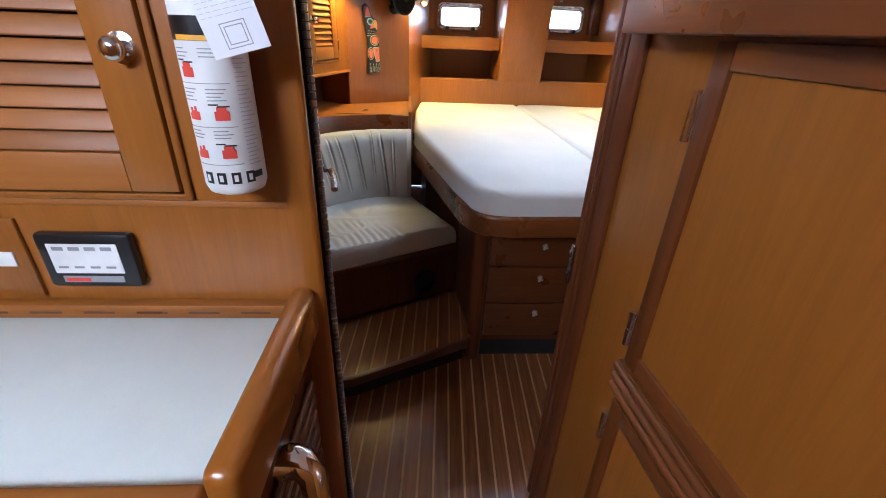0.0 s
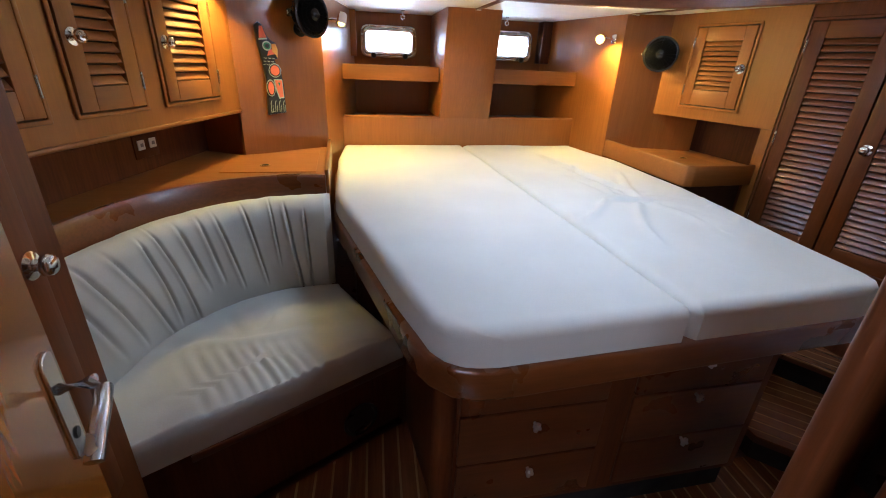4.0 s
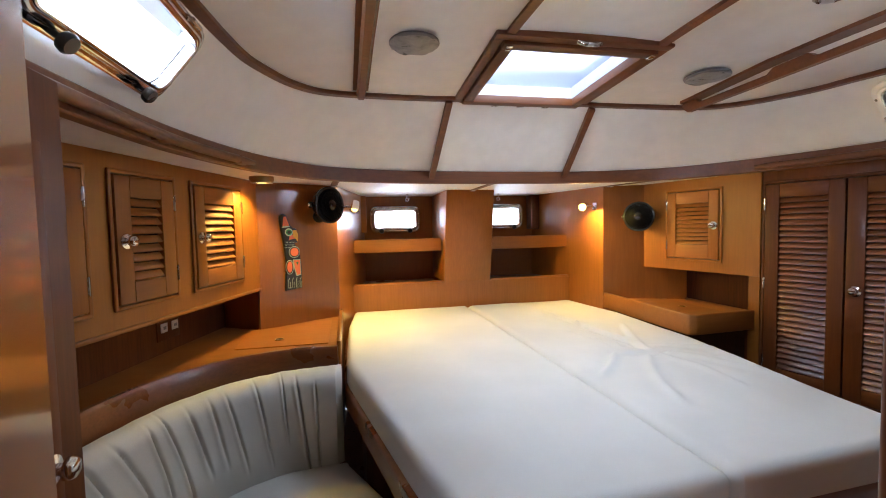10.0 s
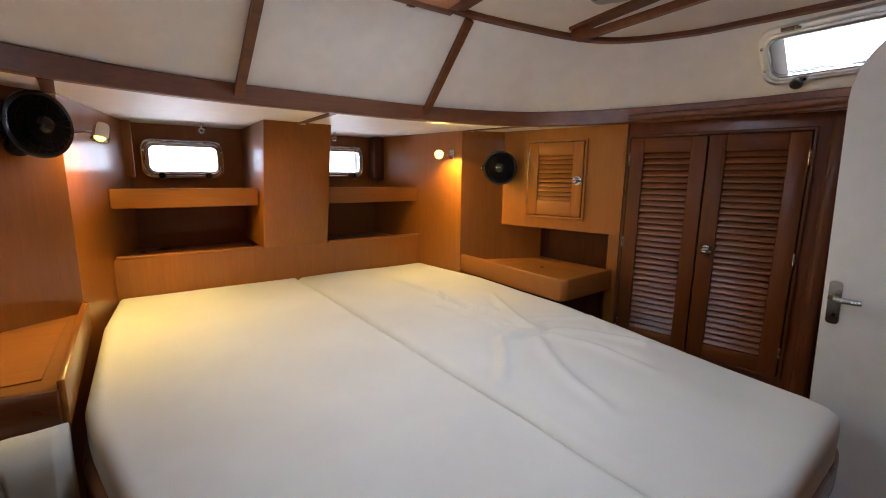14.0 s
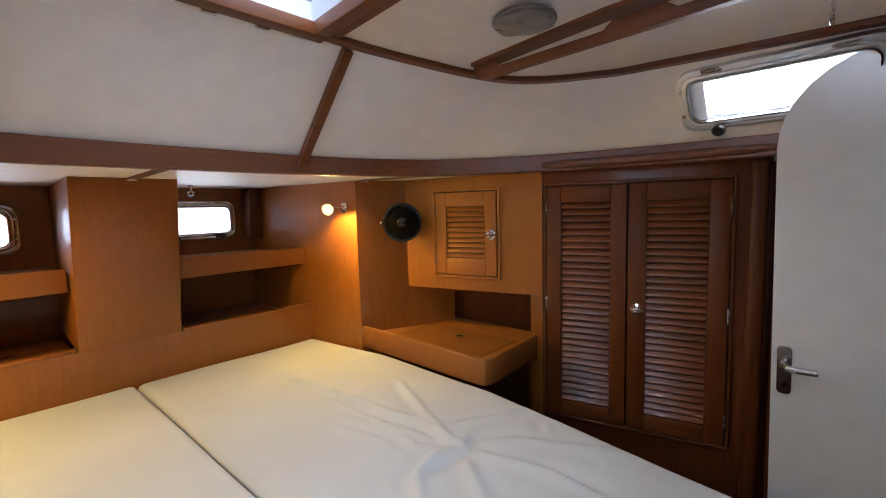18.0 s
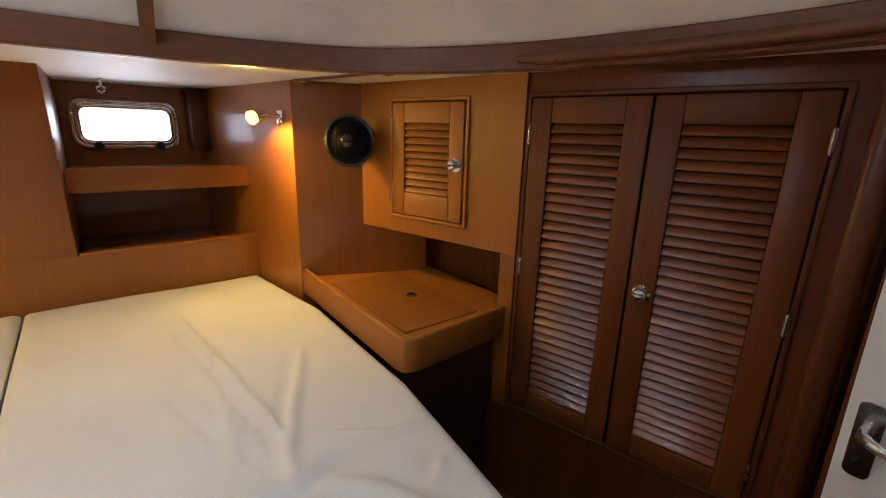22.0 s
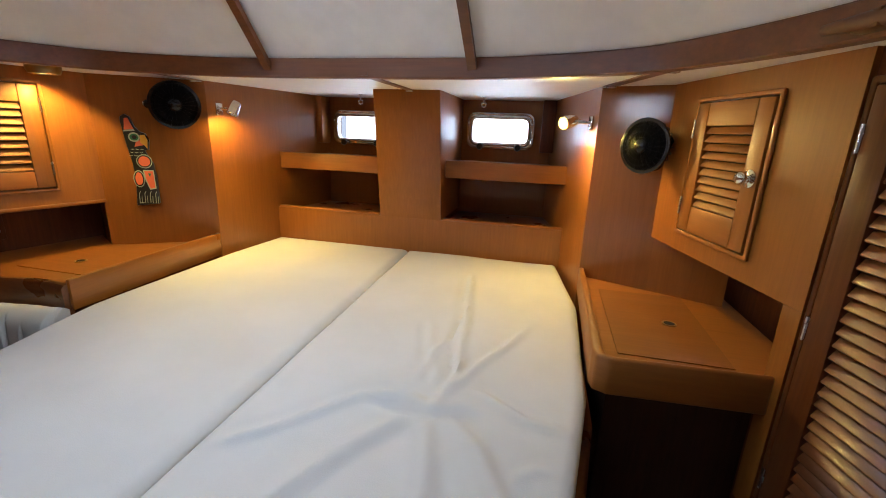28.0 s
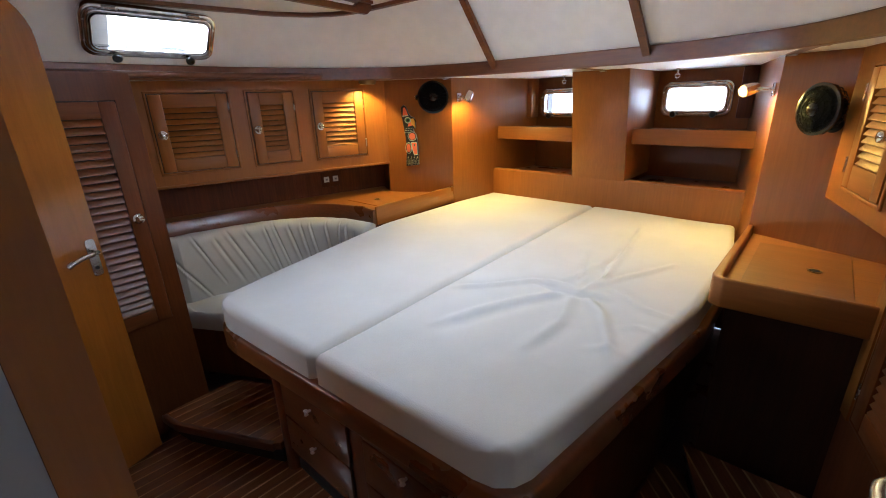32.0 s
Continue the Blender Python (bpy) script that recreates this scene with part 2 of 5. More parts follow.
frosted = glass("frosted_acrylic", (0.115, 0.12, 0.145), 0.30)
# emission for the added backdrop ring
haze = glow("backdrop_glow", (0.90, 0.95, 1.0), 3.0)
bulb = glow("lit_bulb", (1.0, 0.80, 0.24), 3.4)
water_mat = plain("harbour_water", (0.10, 0.15, 0.18), rough=0.15, spots=0.3, scale=0.6)

# ---- mesh tools ----


def box(bm, x0, x1, y0, y1, z0, z1):
    vs = [bm.verts.new((x, y, z)) for x in (x0, x1) for y in (y0, y1) for z in (z0, z1)]
    for f in ((0, 1, 3, 2), (4, 6, 7, 5), (0, 4, 5, 1), (2, 3, 7, 6), (0, 2, 6, 4), (1, 5, 7, 3)):
        bm.faces.new([vs[i] for i in f])
    return bm


def boxes(*dims, bevel=0.0, segments=2):
    bm = bmesh.new()
    for d in dims:
        box(bm, *d)
    return rounded(bm, bevel, segments)


def rounded(bm, bevel, segments=2):
    if bevel > 0:
        bmesh.ops.bevel(bm, geom=bm.edges[:], offset=bevel, segments=segments, profile=0.5, affect="EDGES", clamp_overlap=True)
    return bm


def prism(pts, z0, z1, bm=None):
    """An upright prism on a plan outline."""
    bm = bm or bmesh.new()
    lo = [bm.verts.new((x, y, z0)) for x, y in pts]
    hi = [bm.verts.new((x, y, z1)) for x, y in pts]
    bm.faces.new(lo)
    bm.faces.new(hi)
    for i in range(len(pts)):
        j = (i + 1) % len(pts)
        bm.faces.new((lo[i], lo[j], hi[j], hi[i]))
    bmesh.ops.recalc_face_normals(bm, faces=bm.faces[:])
    return bm


def lathe(bm, profile, m=None, seg=20):
    """Turns (radius, height) pairs about the z axis of m."""
    m = m or Matrix()
    rings = []
    for r, h in profile:
        rings.append([bm.verts.new(m @ Vector((r * math.cos(a), r * math.sin(a), h))) for a in (2 * math.pi * k / seg for k in range(seg))])
    for a, b in zip(rings, rings[1:]):
        for k in range(seg):
            bm.faces.new((a[k], a[(k + 1) % seg], b[(k + 1) % seg], b[k]))
    bm.faces.new(rings[0][::-1])
    bm.faces.new(rings[-1])
    return bm


def tube(bm, path, r, seg=10):
    """A round bar along a path of points."""
    path = [Vector(p) for p in path]
    rings = []
    for i, p in enumerate(path):
        d = (path[min(i + 1, len(path) - 1)] - path[max(i - 1, 0)]).normalized()
        q = d.to_track_quat("Z", "Y").to_matrix()
        rr = r[i] if isinstance(r, (list, tuple)) else r
        rings.append([bm.verts.new(p + q @ Vector((rr * math.cos(a), rr * math.sin(a), 0))) for a in (2 * math.pi * k / seg for k in range(seg))])
    for a, b in zip(rings, rings[1:]):
        best = min(range(seg), key=lambda s: (a[0].co - b[s].co).length)
        for k in range(seg):
            bm.faces.new((a[k], a[(k + 1) % seg], b[(best + k + 1) % seg], b[(best + k) % seg]))
    bm.faces.new(rings[0][::-1])
    bm.faces.new(rings[-1])
    bmesh.ops.recalc_face_normals(bm, faces=bm.faces[:])
    return bm


def sweep(path, profile, bm=None, closed=True):
    """Carries a profile of (sideways, up) pairs along a path; sideways is to the left of the way."""
    bm = bm or bmesh.new()
    path = [Vector(p) for p in path]
    rings = []
    for i, p in enumerate(path):
        d = path[min(i + 1, len(path) - 1)] - path[max(i - 1, 0)]
        side = Vector((-d.y, d.x, 0)).normalized()
        rings.append([bm.verts.new(p + side * s + Vector((0, 0, u))) for s, u in profile])
    n = len(profile)
    for a, b in zip(rings, rings[1:]):
        for k in range(n):
            bm.faces.new((a[k], a[(k + 1) % n], b[(k + 1) % n], b[k]))
    bm.faces.new(rings[0])
    bm.faces.new(rings[-1])
    bmesh.ops.recalc_face_normals(bm, faces=bm.faces[:])
    return bm


def curve_pts(pts, steps=6):
    """A smooth line through points (Catmull-Rom)."""
    pts = [Vector(p) for p in pts]
    ext = [2 * pts[0] - pts[1], *pts, 2 * pts[-1] - pts[-2]]
    out = []
    for i in range(1, len(ext) - 2):
        a, b, c, d = ext[i - 1 : i + 3]
        for k in range(steps):
            t = k / steps
            out.append(0.5 * (2 * b + (c - a) * t + (2 * a - 5 * b + 4 * c - d) * t * t + (3 * b - a - 3 * c + d) * t**3))
    return out + [pts[-1]]


def rounded_rect(w, h, r, n=5):
    """The outline of a rectangle with round corners, about its middle."""
    out = []
    for cx, cy, a0 in ((w / 2 - r, h / 2 - r, 0), (-w / 2 + r, h / 2 - r, 90), (-w / 2 + r, -h / 2 + r, 180), (w / 2 - r, -h / 2 + r, 270)):
        out += [(cx + r * math.cos(radians(a0 + 90 * k / n)), cy + r * math.sin(radians(a0 + 90 * k / n))) for k in range(n + 1)]
    return out


def ring_plate(outer, inner, y0, y1, bm=None):
    """A flat ring in the x-z plane between two outlines of equal length, from depth y0 to y1."""
    bm = bm or bmesh.new()
    grid = [[bm.verts.new((x, y, z)) for x, z in line] for line, y in ((outer, y0), (inner, y0), (inner, y1), (outer, y1))]
    n = len(outer)
    for a in range(4):
        for k in range(n):
            j = (k + 1) % n
            bm.faces.new((grid[a][k], grid[a][j], grid[(a + 1) % 4][j], grid[(a + 1) % 4][k]))
    bmesh.ops.recalc_face_normals(bm, faces=bm.faces[:])
    return bm


def plate(outline, y0, y1, bm=None):
    """A flat piece in the x-z plane from depth y0 to y1."""
    bm = bm or bmesh.new()
    a = [bm.verts.new((x, y0, z)) for x, z in outline]
    b = [bm.verts.new((x, y1, z)) for x, z in outline]
    bm.faces.new(a)
    bm.faces.new(b)
    for k in range(len(a)):
        j = (k + 1) % len(a)
        bm.faces.new((a[k], a[j], b[j], b[k]))
    bmesh.ops.recalc_face_normals(bm, faces=bm.faces[:])
    return bm


def mesh_of(name, bm, material, smooth=None):
    me = bpy.data.meshes.new(name)
    bm.to_mesh(me)
    bm.free()
    me.materials.append(material)
    if smooth:
        for p in me.polygons:
            p.use_smooth = True
        me.set_sharp_from_angle(angle=radians(smooth))
    return me


def part(name, bm, material, parent=None, label="", m=None, smooth=35):
    """Links a bmesh as one mesh object under a thing or a part."""
    ob = new(name, bm if isinstance(bm, bpy.types.Mesh) else mesh_of(name, bm, material, smooth))
    ob.parent = parent
    if m is not None:
        ob.matrix_basis = m
    return tagged(ob, label)


def thing(name, m, label, category, group="", kind=""):
    return tagged(set_at(new(name), m), label, category, group, kind)


def set_at(ob, m):
    ob.empty_display_size = 0.1
    ob.matrix_basis = m
    return ob


def solid(name, bm, material, label, category="", kind="", m=None, smooth=35, group=""):
    ob = part(name, bm, material, None, "", m, smooth)
    return tagged(ob, label, category, group, kind)


def wall_frame(p, q, z=0.0):
    """The frame of an upright face: x runs from p to q, y into the wall, z up."""
    d = Vector((q[0] - p[0], q[1] - p[1], 0)).normalized()
    m = Matrix((d, (-d.y, d.x, 0), (0, 0, 1))).transposed().to_4x4()
    m.translation = (p[0], p[1], z)
    return m


def span(p, q):
    return math.hypot(q[0] - p[0], q[1] - p[1])


def panel_with_holes(length, z0, z1, thick, holes=(), bm=None):
    """A wall panel with rectangular openings (x0, x1, z0, z1) cut through it."""
    bm = bm or bmesh.new()
    xs = sorted({0, length, *(h[0] for h in holes), *(h[1] for h in holes)})
    zs = sorted({z0, z1, *(h[2] for h in holes), *(h[3] for h in holes)})
    keep = {}
    for i in range(len(xs) - 1):
        for j in range(len(zs) - 1):
            cx, cz = (xs[i] + xs[i + 1]) / 2, (zs[j] + zs[j + 1]) / 2
            if not any(h[0] < cx < h[1] and h[2] < cz < h[3] for h in holes):
                keep[i, j] = True
    v = {}

    def at(i, j, k):
        if (i, j, k) not in v:
            v[i, j, k] = bm.verts.new((xs[i], k * thick, zs[j]))
        return v[i, j, k]

    for i, j in keep:
        bm.faces.new((at(i, j, 0), at(i + 1, j, 0), at(i + 1, j + 1, 0), at(i, j + 1, 0)))
        bm.faces.new((at(i, j, 1), at(i, j + 1, 1), at(i + 1, j + 1, 1), at(i + 1, j, 1)))
        for di, dj, a, b in ((-1, 0, (i, j), (i, j + 1)), (1, 0, (i + 1, j + 1), (i + 1, j)), (0, -1, (i + 1, j), (i, j)), (0, 1, (i, j + 1), (i + 1, j + 1))):
            if (i + di, j + dj) not in keep:
                bm.faces.new((at(*a, 0), at(*b, 0), at(*b, 1), at(*a, 1)))
    bmesh.ops.recalc_face_normals(bm, faces=bm.faces[:])
    return bm


def wall(name, p, q, z0, z1, material, label, thick=0.025, holes=(), category="wall"):
    return solid(name, panel_with_holes(span(p, q), z0, z1, thick, holes), material, label, category, "structure", wall_frame(p, q), None)


# ---- structure ----
def deck_z(x, y):
    """The cambered underside of the deck."""
    return 1.975 - max(0.0, y - 1.9) * 0.06 - 0.1 * x * x


LOWER = [(0, 2.815), (0.38, 2.805), (0.62, 2.755), (0.85, 2.65), (0.985, 2.49), (1.09, 2.29), (1.17, 2.02), (1.205, 1.79), (1.22, 1.42), (1.21, 1.10), (1.19, 0.70)]
UPPER = [(0, 2.495), (0.35, 2.485), (0.62, 2.41), (0.81, 2.315), (0.91, 2.20), (0.975, 2.06), (1.01, 1.95), (1.03, 1.79), (1.055, 1.42), (1.06, 1.10), (1.06, 0.70)]
low_half, up_half = curve_pts([(*p, 0) for p in LOWER], 4), curve_pts([(*p, 0) for p in UPPER], 4)
low_line = [Vector((-p.x, p.y, 0)) for p in low_half[:0:-1]] + low_half
up_line = [Vector((-p.x, p.y, 0)) for p in up_half[:0:-1]] + up_half

# floor
FLOOR = [(-1.96, -0.93), (1.80, -0.93), (1.80, 3.95), (-1.96, 3.95)]
solid("floor", prism(FLOOR, -0.05, -0.006), dark_h, "dark sub-floor under the striped teak sole", "floor", "structure")

# deck head with the hatch opening
HX0, HX1, HY0, HY1 = -0.205, 0.265, 1.997, 2.485
gx = sorted({HX0, HX1, *(-1.2 + 0.15 * k for k in range(17))})
gy = sorted({HY0, HY1, *(-0.9 + 0.2 * k for k in range(19))})
bm = bmesh.new()
for top in (0.0, 0.03):
    grid = {(i, j): bm.verts.new((x, y, deck_z(x, y) + top)) for i, x in enumerate(gx) for j, y in enumerate(gy)}
    for i in range(len(gx) - 1):
        for j in range(len(gy) - 1):
            if not (HX0 <= gx[i] and gx[i + 1] <= HX1 and HY0 <= gy[j] and gy[j + 1] <= HY1):
                bm.faces.new((grid[i, j], grid[i + 1, j], grid[i + 1, j + 1], grid[i, j + 1]))
solid("ceiling", bm, white_vinyl, "off-white vinyl headliner panels under the deck", "ceiling", "structure")

# coaming: the white sloping band between the two trims, with openings for the portlights
rows = (0.0, 0.20, 0.78, 1.0)
bm = bmesh.new()
for out in (0.0, 0.03):
    grid = {}
    for i, (a, b) in enumerate(zip(low_line, up_line)):
        za, zb = 1.655, deck_z(b.x, b.y)
        side = Vector((a.x, a.y - 1.0, 0)).normalized() * out
        for j, v in enumerate(rows):
            p = a.lerp(b, v)
            grid[i, j] = bm.verts.new((p.x + side.x, p.y + side.y, za + (zb - za) * v))
    for i in range(len(low_line) - 1):
        ya, yb = sorted((low_line[i].y, low_line[i + 1].y))
        for j in range(3):
            if j == 1 and ya > 1.375 and yb < 1.80 and abs(low_line[i].x) > 1:
                continue
            bm.faces.new((grid[i, j], grid[i + 1, j], grid[i + 1, j + 1], grid[i, j + 1]))
solid("coaming", bm, white_vinyl, "off-white vinyl band sloping up to the deck", "wall", "structure")

# side deck: the white ceiling outside the lower trim
bm = bmesh.new()
outer = []
for p in low_line:
    if p.y > 2.6 and abs(p.x) < 0.9:
        outer.append((p.x * 1.0, 4.1))
    else:
        d = Vector((p.x, (p.y - 1.6) * 1.2, 0)).normalized()
        outer.append((p.x + d.x * 0.95, p.y + max(0, d.y) * 1.7))
for top in (0.0, 0.03):
    a = [bm.verts.new((p.x, p.y, 1.606 + top)) for p in low_line]
    b = [bm.verts.new((x, y, (1.60 if y > 3 else 1.606) + top)) for x, y in outer]
    for i in range(len(a) - 1):
        bm.faces.new((a[i], a[i + 1], b[i + 1], b[i]))
solid("ceiling", bm, white_vinyl, "off-white lining under the side deck", "ceiling", "structure")

# ceilings over the galley and the side passage
for x0, x1, y1 in ((-1.96, -1.203, 0.74), (1.203, 1.80, 0.86)):
    solid("ceiling", boxes((x0, x1, -0.93, y1, 1.84, 1.87)), white_vinyl, "off-white ceiling lining", "ceiling", "structure", smooth=None)

# trims along the coaming
low_trim = sweep([(p.x, p.y, 1.594) for p in low_line], ((-0.012, 0.0), (0.022, 0.0), (0.022, 0.062), (-0.012, 0.062)))
solid("trim", rounded(low_trim, 0.004, 1), trim_wood, "varnished teak moulding along the foot of the coaming", "trim", "structure")
up_trim = sweep([(p.x, p.y, deck_z(p.x, p.y) - 0.014) for p in up_line], ((-0.018, 0.0), (0.018, 0.0), (0.018, 0.016), (-0.018, 0.016)))
solid("trim", rounded(up_trim, 0.003, 1), trim_wood, "thin teak batten where coaming meets deck", "trim", "structure")
for xa, xb in ((-0.303, -0.333), (0.372, 0.386)):
    a, b = Vector((xa, 2.494, deck_z(xa, 2.494) - 0.016)), Vector((xb, 2.806, 1.625))
    d = (b - a)
    up = Vector((0, -d.z, d.y)).normalized() * -0.014
    bm = bmesh.new()
    vs = [bm.verts.new(p + Vector((sx, 0, 0)) + up * k) for p in (a, b) for sx in (-0.014, 0.014) for k in (-0.4, 1)]
    for f in ((0, 1, 3, 2), (4, 6, 7, 5), (0, 4, 5, 1), (2, 3, 7, 6), (0, 2, 6, 4), (1, 5, 7, 3)):
        bm.faces.new([vs[i] for i in f])
    bmesh.ops.recalc_face_normals(bm, faces=bm.faces[:])
    solid("trim", bm, trim_wood, "teak batten down the coaming", "trim", "structure")


def deck_batten(x0, y0, x1, y1, w, label):
    n = 8
    path = [(x0 + (x1 - x0) * k / n, y0 + (y1 - y0) * k / n) for k in range(n + 1)]
    bm = sweep([(x, y, deck_z(x, y) - 0.011) for x, y in path], ((-w / 2, 0), (w / 2, 0), (w / 2, 0.012), (-w / 2, 0.012)))
    solid("trim", bm, trim_wood, label, "trim", "structure")


deck_batten(-0.235, 1.96, -0.215, 0.72, 0.028, "teak batten under the deck")
deck_batten(0.29, 1.96, 0.245, 0.72, 0.028, "teak batten under the deck")
# battens across the aft deck lining
for x0, y0, x1, y1 in ((0.02, 2.80, 0.02, 3.32), (-0.79, 2.69, -0.825, 3.02), (0.925, 2.62, 0.815, 3.06)):
    bm = sweep([(x0, y0, 1.602), (x1, y1, 1.600)], ((-0.016, 0), (0.016, 0), (0.016, 0.012), (-0.016, 0.012)))
    short = solid("trim", bm, trim_wood, "short teak batten on the deck lining", "trim", "structure")
    along = Vector((x1 - x0, y1 - y0, 0)).normalized()
    for at in (Vector((x0, y0, 1.5995)) + along * 0.03, Vector((x1, y1, 1.598)) - along * 0.02):
        part("end_cap", boxes((-0.018, 0.018, -0.012, 0.012, -0.003, 0.002), bevel=0.001, segments=1), steel, short, "bright metal end cap", Matrix.Translation(at) @ wall_frame((0, 0), (along.y, -along.x)))

# head panels, post and recess
HP = 3.40
pcL, pcR = (-0.812, 3.035), (0.80, 3.083)
inL, inR = (-1.168, 2.80), (1.027, 2.989)
wall("wall_aft", (-0.86, 3.81), (0.86, 3.81), 0.6, 1.66, teak_v, "dark teak transom panel with two portholes", 0.03,
     ((0.272, 0.588, 1.361, 1.507), (1.072, 1.388, 1.370, 1.516)))
wall("wall_lamp_port", (-0.63, 3.93), pcL, 0.5, 1.62, teak_v, "teak veneer panel beside the berth head") .matrix_basis = wall_frame(pcL, (-0.63, 3.93))
wall("wall_lamp_starboard", (0.61, 3.93), pcR, 0.5, 1.62, teak_v, "teak veneer panel beside the berth head")
wall("wall_totem", inL, pcL, 0.5, 1.62, teak_v, "teak veneer panel carrying the carving")
wall("wall_fan_foot", inR, (1.245, 2.899), 0.5, 1.105, teak_v, "teak veneer panel running on under the wall cabinet", 0.012)
wall("wall_fan", pcR, inR, 0.5, 1.62, teak_v, "teak veneer panel carrying the fan")

headboard = thing("headboard", Matrix(), "teak headboard with centre post and two open bins", "headboard")
HF = HP - 0.012
bm = boxes((-0.745, 0.735, HF, HP + 0.022, 0.55, 1.012))
a = [bm.verts.new(p) for p in ((-0.160, HF, 1.012), (0.158, HF, 1.012), (0.16, 3.286, 1.615), (-0.152, 3.286, 1.615))]
b = [bm.verts.new(p) for p in ((-0.160, 3.80, 1.012), (0.158, 3.80, 1.012), (0.16, 3.80, 1.615), (-0.152, 3.80, 1.615))]
for f in ((0, 1, 2, 3), (7, 6, 5, 4)):
    bm.faces.new([(a + b)[i] for i in f])
for i in range(1, 4):
    j = (i + 1) % 4
    bm.faces.new((a[j], a[i], b[i], b[j]))
upright = [e for e in bm.edges if {v for v in e.verts} in ({a[0], a[3]}, {a[1], a[2]})]
bmesh.ops.bevel(bm, geom=upright, offset=0.006, segments=2, profile=0.5, affect="EDGES")
part("front_panel", bm, teak_v, headboard)
for x0, x1 in ((-0.733, -0.163), (0.160, 0.732)):
    part("shelf", boxes((x0 + 0.002, x1 - 0.002, 3.44, 3.80, 1.262, 1.28)), teak_h, headboard)
    part("shelf_lip", boxes((x0 + 0.002, x1 - 0.002, 3.418, 3.44, 1.217, 1.30), bevel=0.005), teak_h, headboard)
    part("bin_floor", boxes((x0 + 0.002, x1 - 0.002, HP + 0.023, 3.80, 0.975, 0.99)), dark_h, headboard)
    part("fiddle", boxes((x0 + 0.002, x1 - 0.002, HP - 0.015, HP + 0.0215, 1.0125, 1.022), bevel=0.002), teak_h, headboard)

# side faces
LP, LQ = (-1.525, 1.50), (-1.163, 2.806)
RP, RQ = inR, (1.369, 1.649)
LM, RM = wall_frame(LP, LQ), wall_frame(RP, RQ)
# linings behind shelf, niche and locker have their shade in the dark tone
wall("wall_port_back", (-1.735, 1.45), (-1.36, 2.93), 0.3, 1.66, dark_v, "teak lining behind the port shelf, shade in its tone")
wall("wall_port_end", (-1.36, 2.93), (-1.155, 2.82), 0.3, 1.66, teak_v, "teak return panel at the end of the port shelf")
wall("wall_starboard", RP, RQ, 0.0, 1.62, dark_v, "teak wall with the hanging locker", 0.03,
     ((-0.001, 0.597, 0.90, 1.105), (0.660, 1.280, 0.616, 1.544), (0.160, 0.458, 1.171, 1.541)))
wall("wall_niche_back", (1.26, 3.12), (1.47, 2.26), 0.7, 1.2, dark_v, "back of the low niche, toned down as shade")
wall("wall_locker_back", (1.50, 2.9), (1.62, 1.50), 0.3, 1.66, dark_v, "back of the hanging locker, toned down as shade")
solid("trim", boxes((1.325, 1.375, 0, 0.05, 0, 1.60), bevel=0.016, segments=4), dark_v, "rounded teak corner post beside the locker", "trim", "structure", RM @ pose(0, -0.022, 0))

# forward bulkhead, galley and passage walls
wall("wall_galley", (-1.95, 0.70), (-0.955, 0.70), 0.0, 2.0, teak_v, "teak bulkhead behind the galley counter", 0.03, ((0.396, 0.829, 1.078, 1.624),))
wall("wall_galley_cabin_side", (-0.955, 0.74), (-1.95, 0.74), 0.0, 2.0, teak_v, "teak bulkhead on the cabin side", 0.009)
JR = (-0.370, 0.870)
wall("wall_passage", (-0.3678, 0.8341), (-0.31, -0.10), 0.0, 2.0, teak_v, "teak passage wall beside the doorway", 0.03)
wall("wall_passage_forward", (-0.31, -0.10), (-0.20, -0.9), 0.0, 2.0, teak_v, "teak passage wall", 0.03)
wall("wall_bulkhead", (0.52, 0.872), (-0.295, 0.872), 0.0, 2.0, teak_v, "teak bulkhead between cabin and engine space", 0.03)
wall("wall_head_port", (0.52, 0.8875), (0.52, -0.9), 0.0, 2.0, white_paint, "white wall of the side passage", 0.03).matrix_basis = wall_frame((0.52, -0.9), (0.52, 0.8875))
wall("wall_head_starboard", (1.45, 1.55), (1.45, -0.9), 0.0, 2.0, white_paint, "white wall of the side passage", 0.03)
wall("wall_fore", (1.6, -0.9), (-1.95, -0.9), 0.0, 2.0, teak_v, "teak wall at the fore end", 0.03)
wall("wall_galley_side", (-1.93, -0.9), (-1.93, 0.70), 0.0, 2.0, teak_v, "teak lining of the galley side", 0.03)
wall("wall_locker_link", (1.33, 1.62), (1.47, 1.50), 0.0, 1.66, dark_v, "teak corner panel beside the locker", 0.02)

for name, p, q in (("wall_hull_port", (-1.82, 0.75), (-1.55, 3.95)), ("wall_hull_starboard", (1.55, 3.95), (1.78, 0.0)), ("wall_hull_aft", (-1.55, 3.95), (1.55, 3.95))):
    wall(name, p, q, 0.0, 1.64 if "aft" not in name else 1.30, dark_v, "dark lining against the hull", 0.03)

# doorway casing
END = [(-0.958, 0.690), (-0.922, 0.690), (-0.914, 0.694), (-0.912, 0.702), (-0.916, 0.712), (-0.942, 0.750), (-0.958, 0.750)]
solid("door_frame", prism(END, 0, 1.97), teak_v, "rounded teak end post of the galley bulkhead", "door frame", "structure", smooth=60)
PW = wall_frame(JR, (-0.31, -0.10))
solid("door_frame", boxes((-0.018, 0.0, -0.004, 0.075, 0, 1.97), bevel=0.007, segments=4), dark_v, "teak door post at the cabin doorway", "door frame", "structure", PW)
solid("trim", boxes((0.0002, 0.036, 0.0525, 0.072, 0, 1.97), (0.0362, 0.075, 0.0305, 0.072, 0, 1.97)), dark_v, "dark inside of the lock pocket in the door post", "trim", "structure", PW)
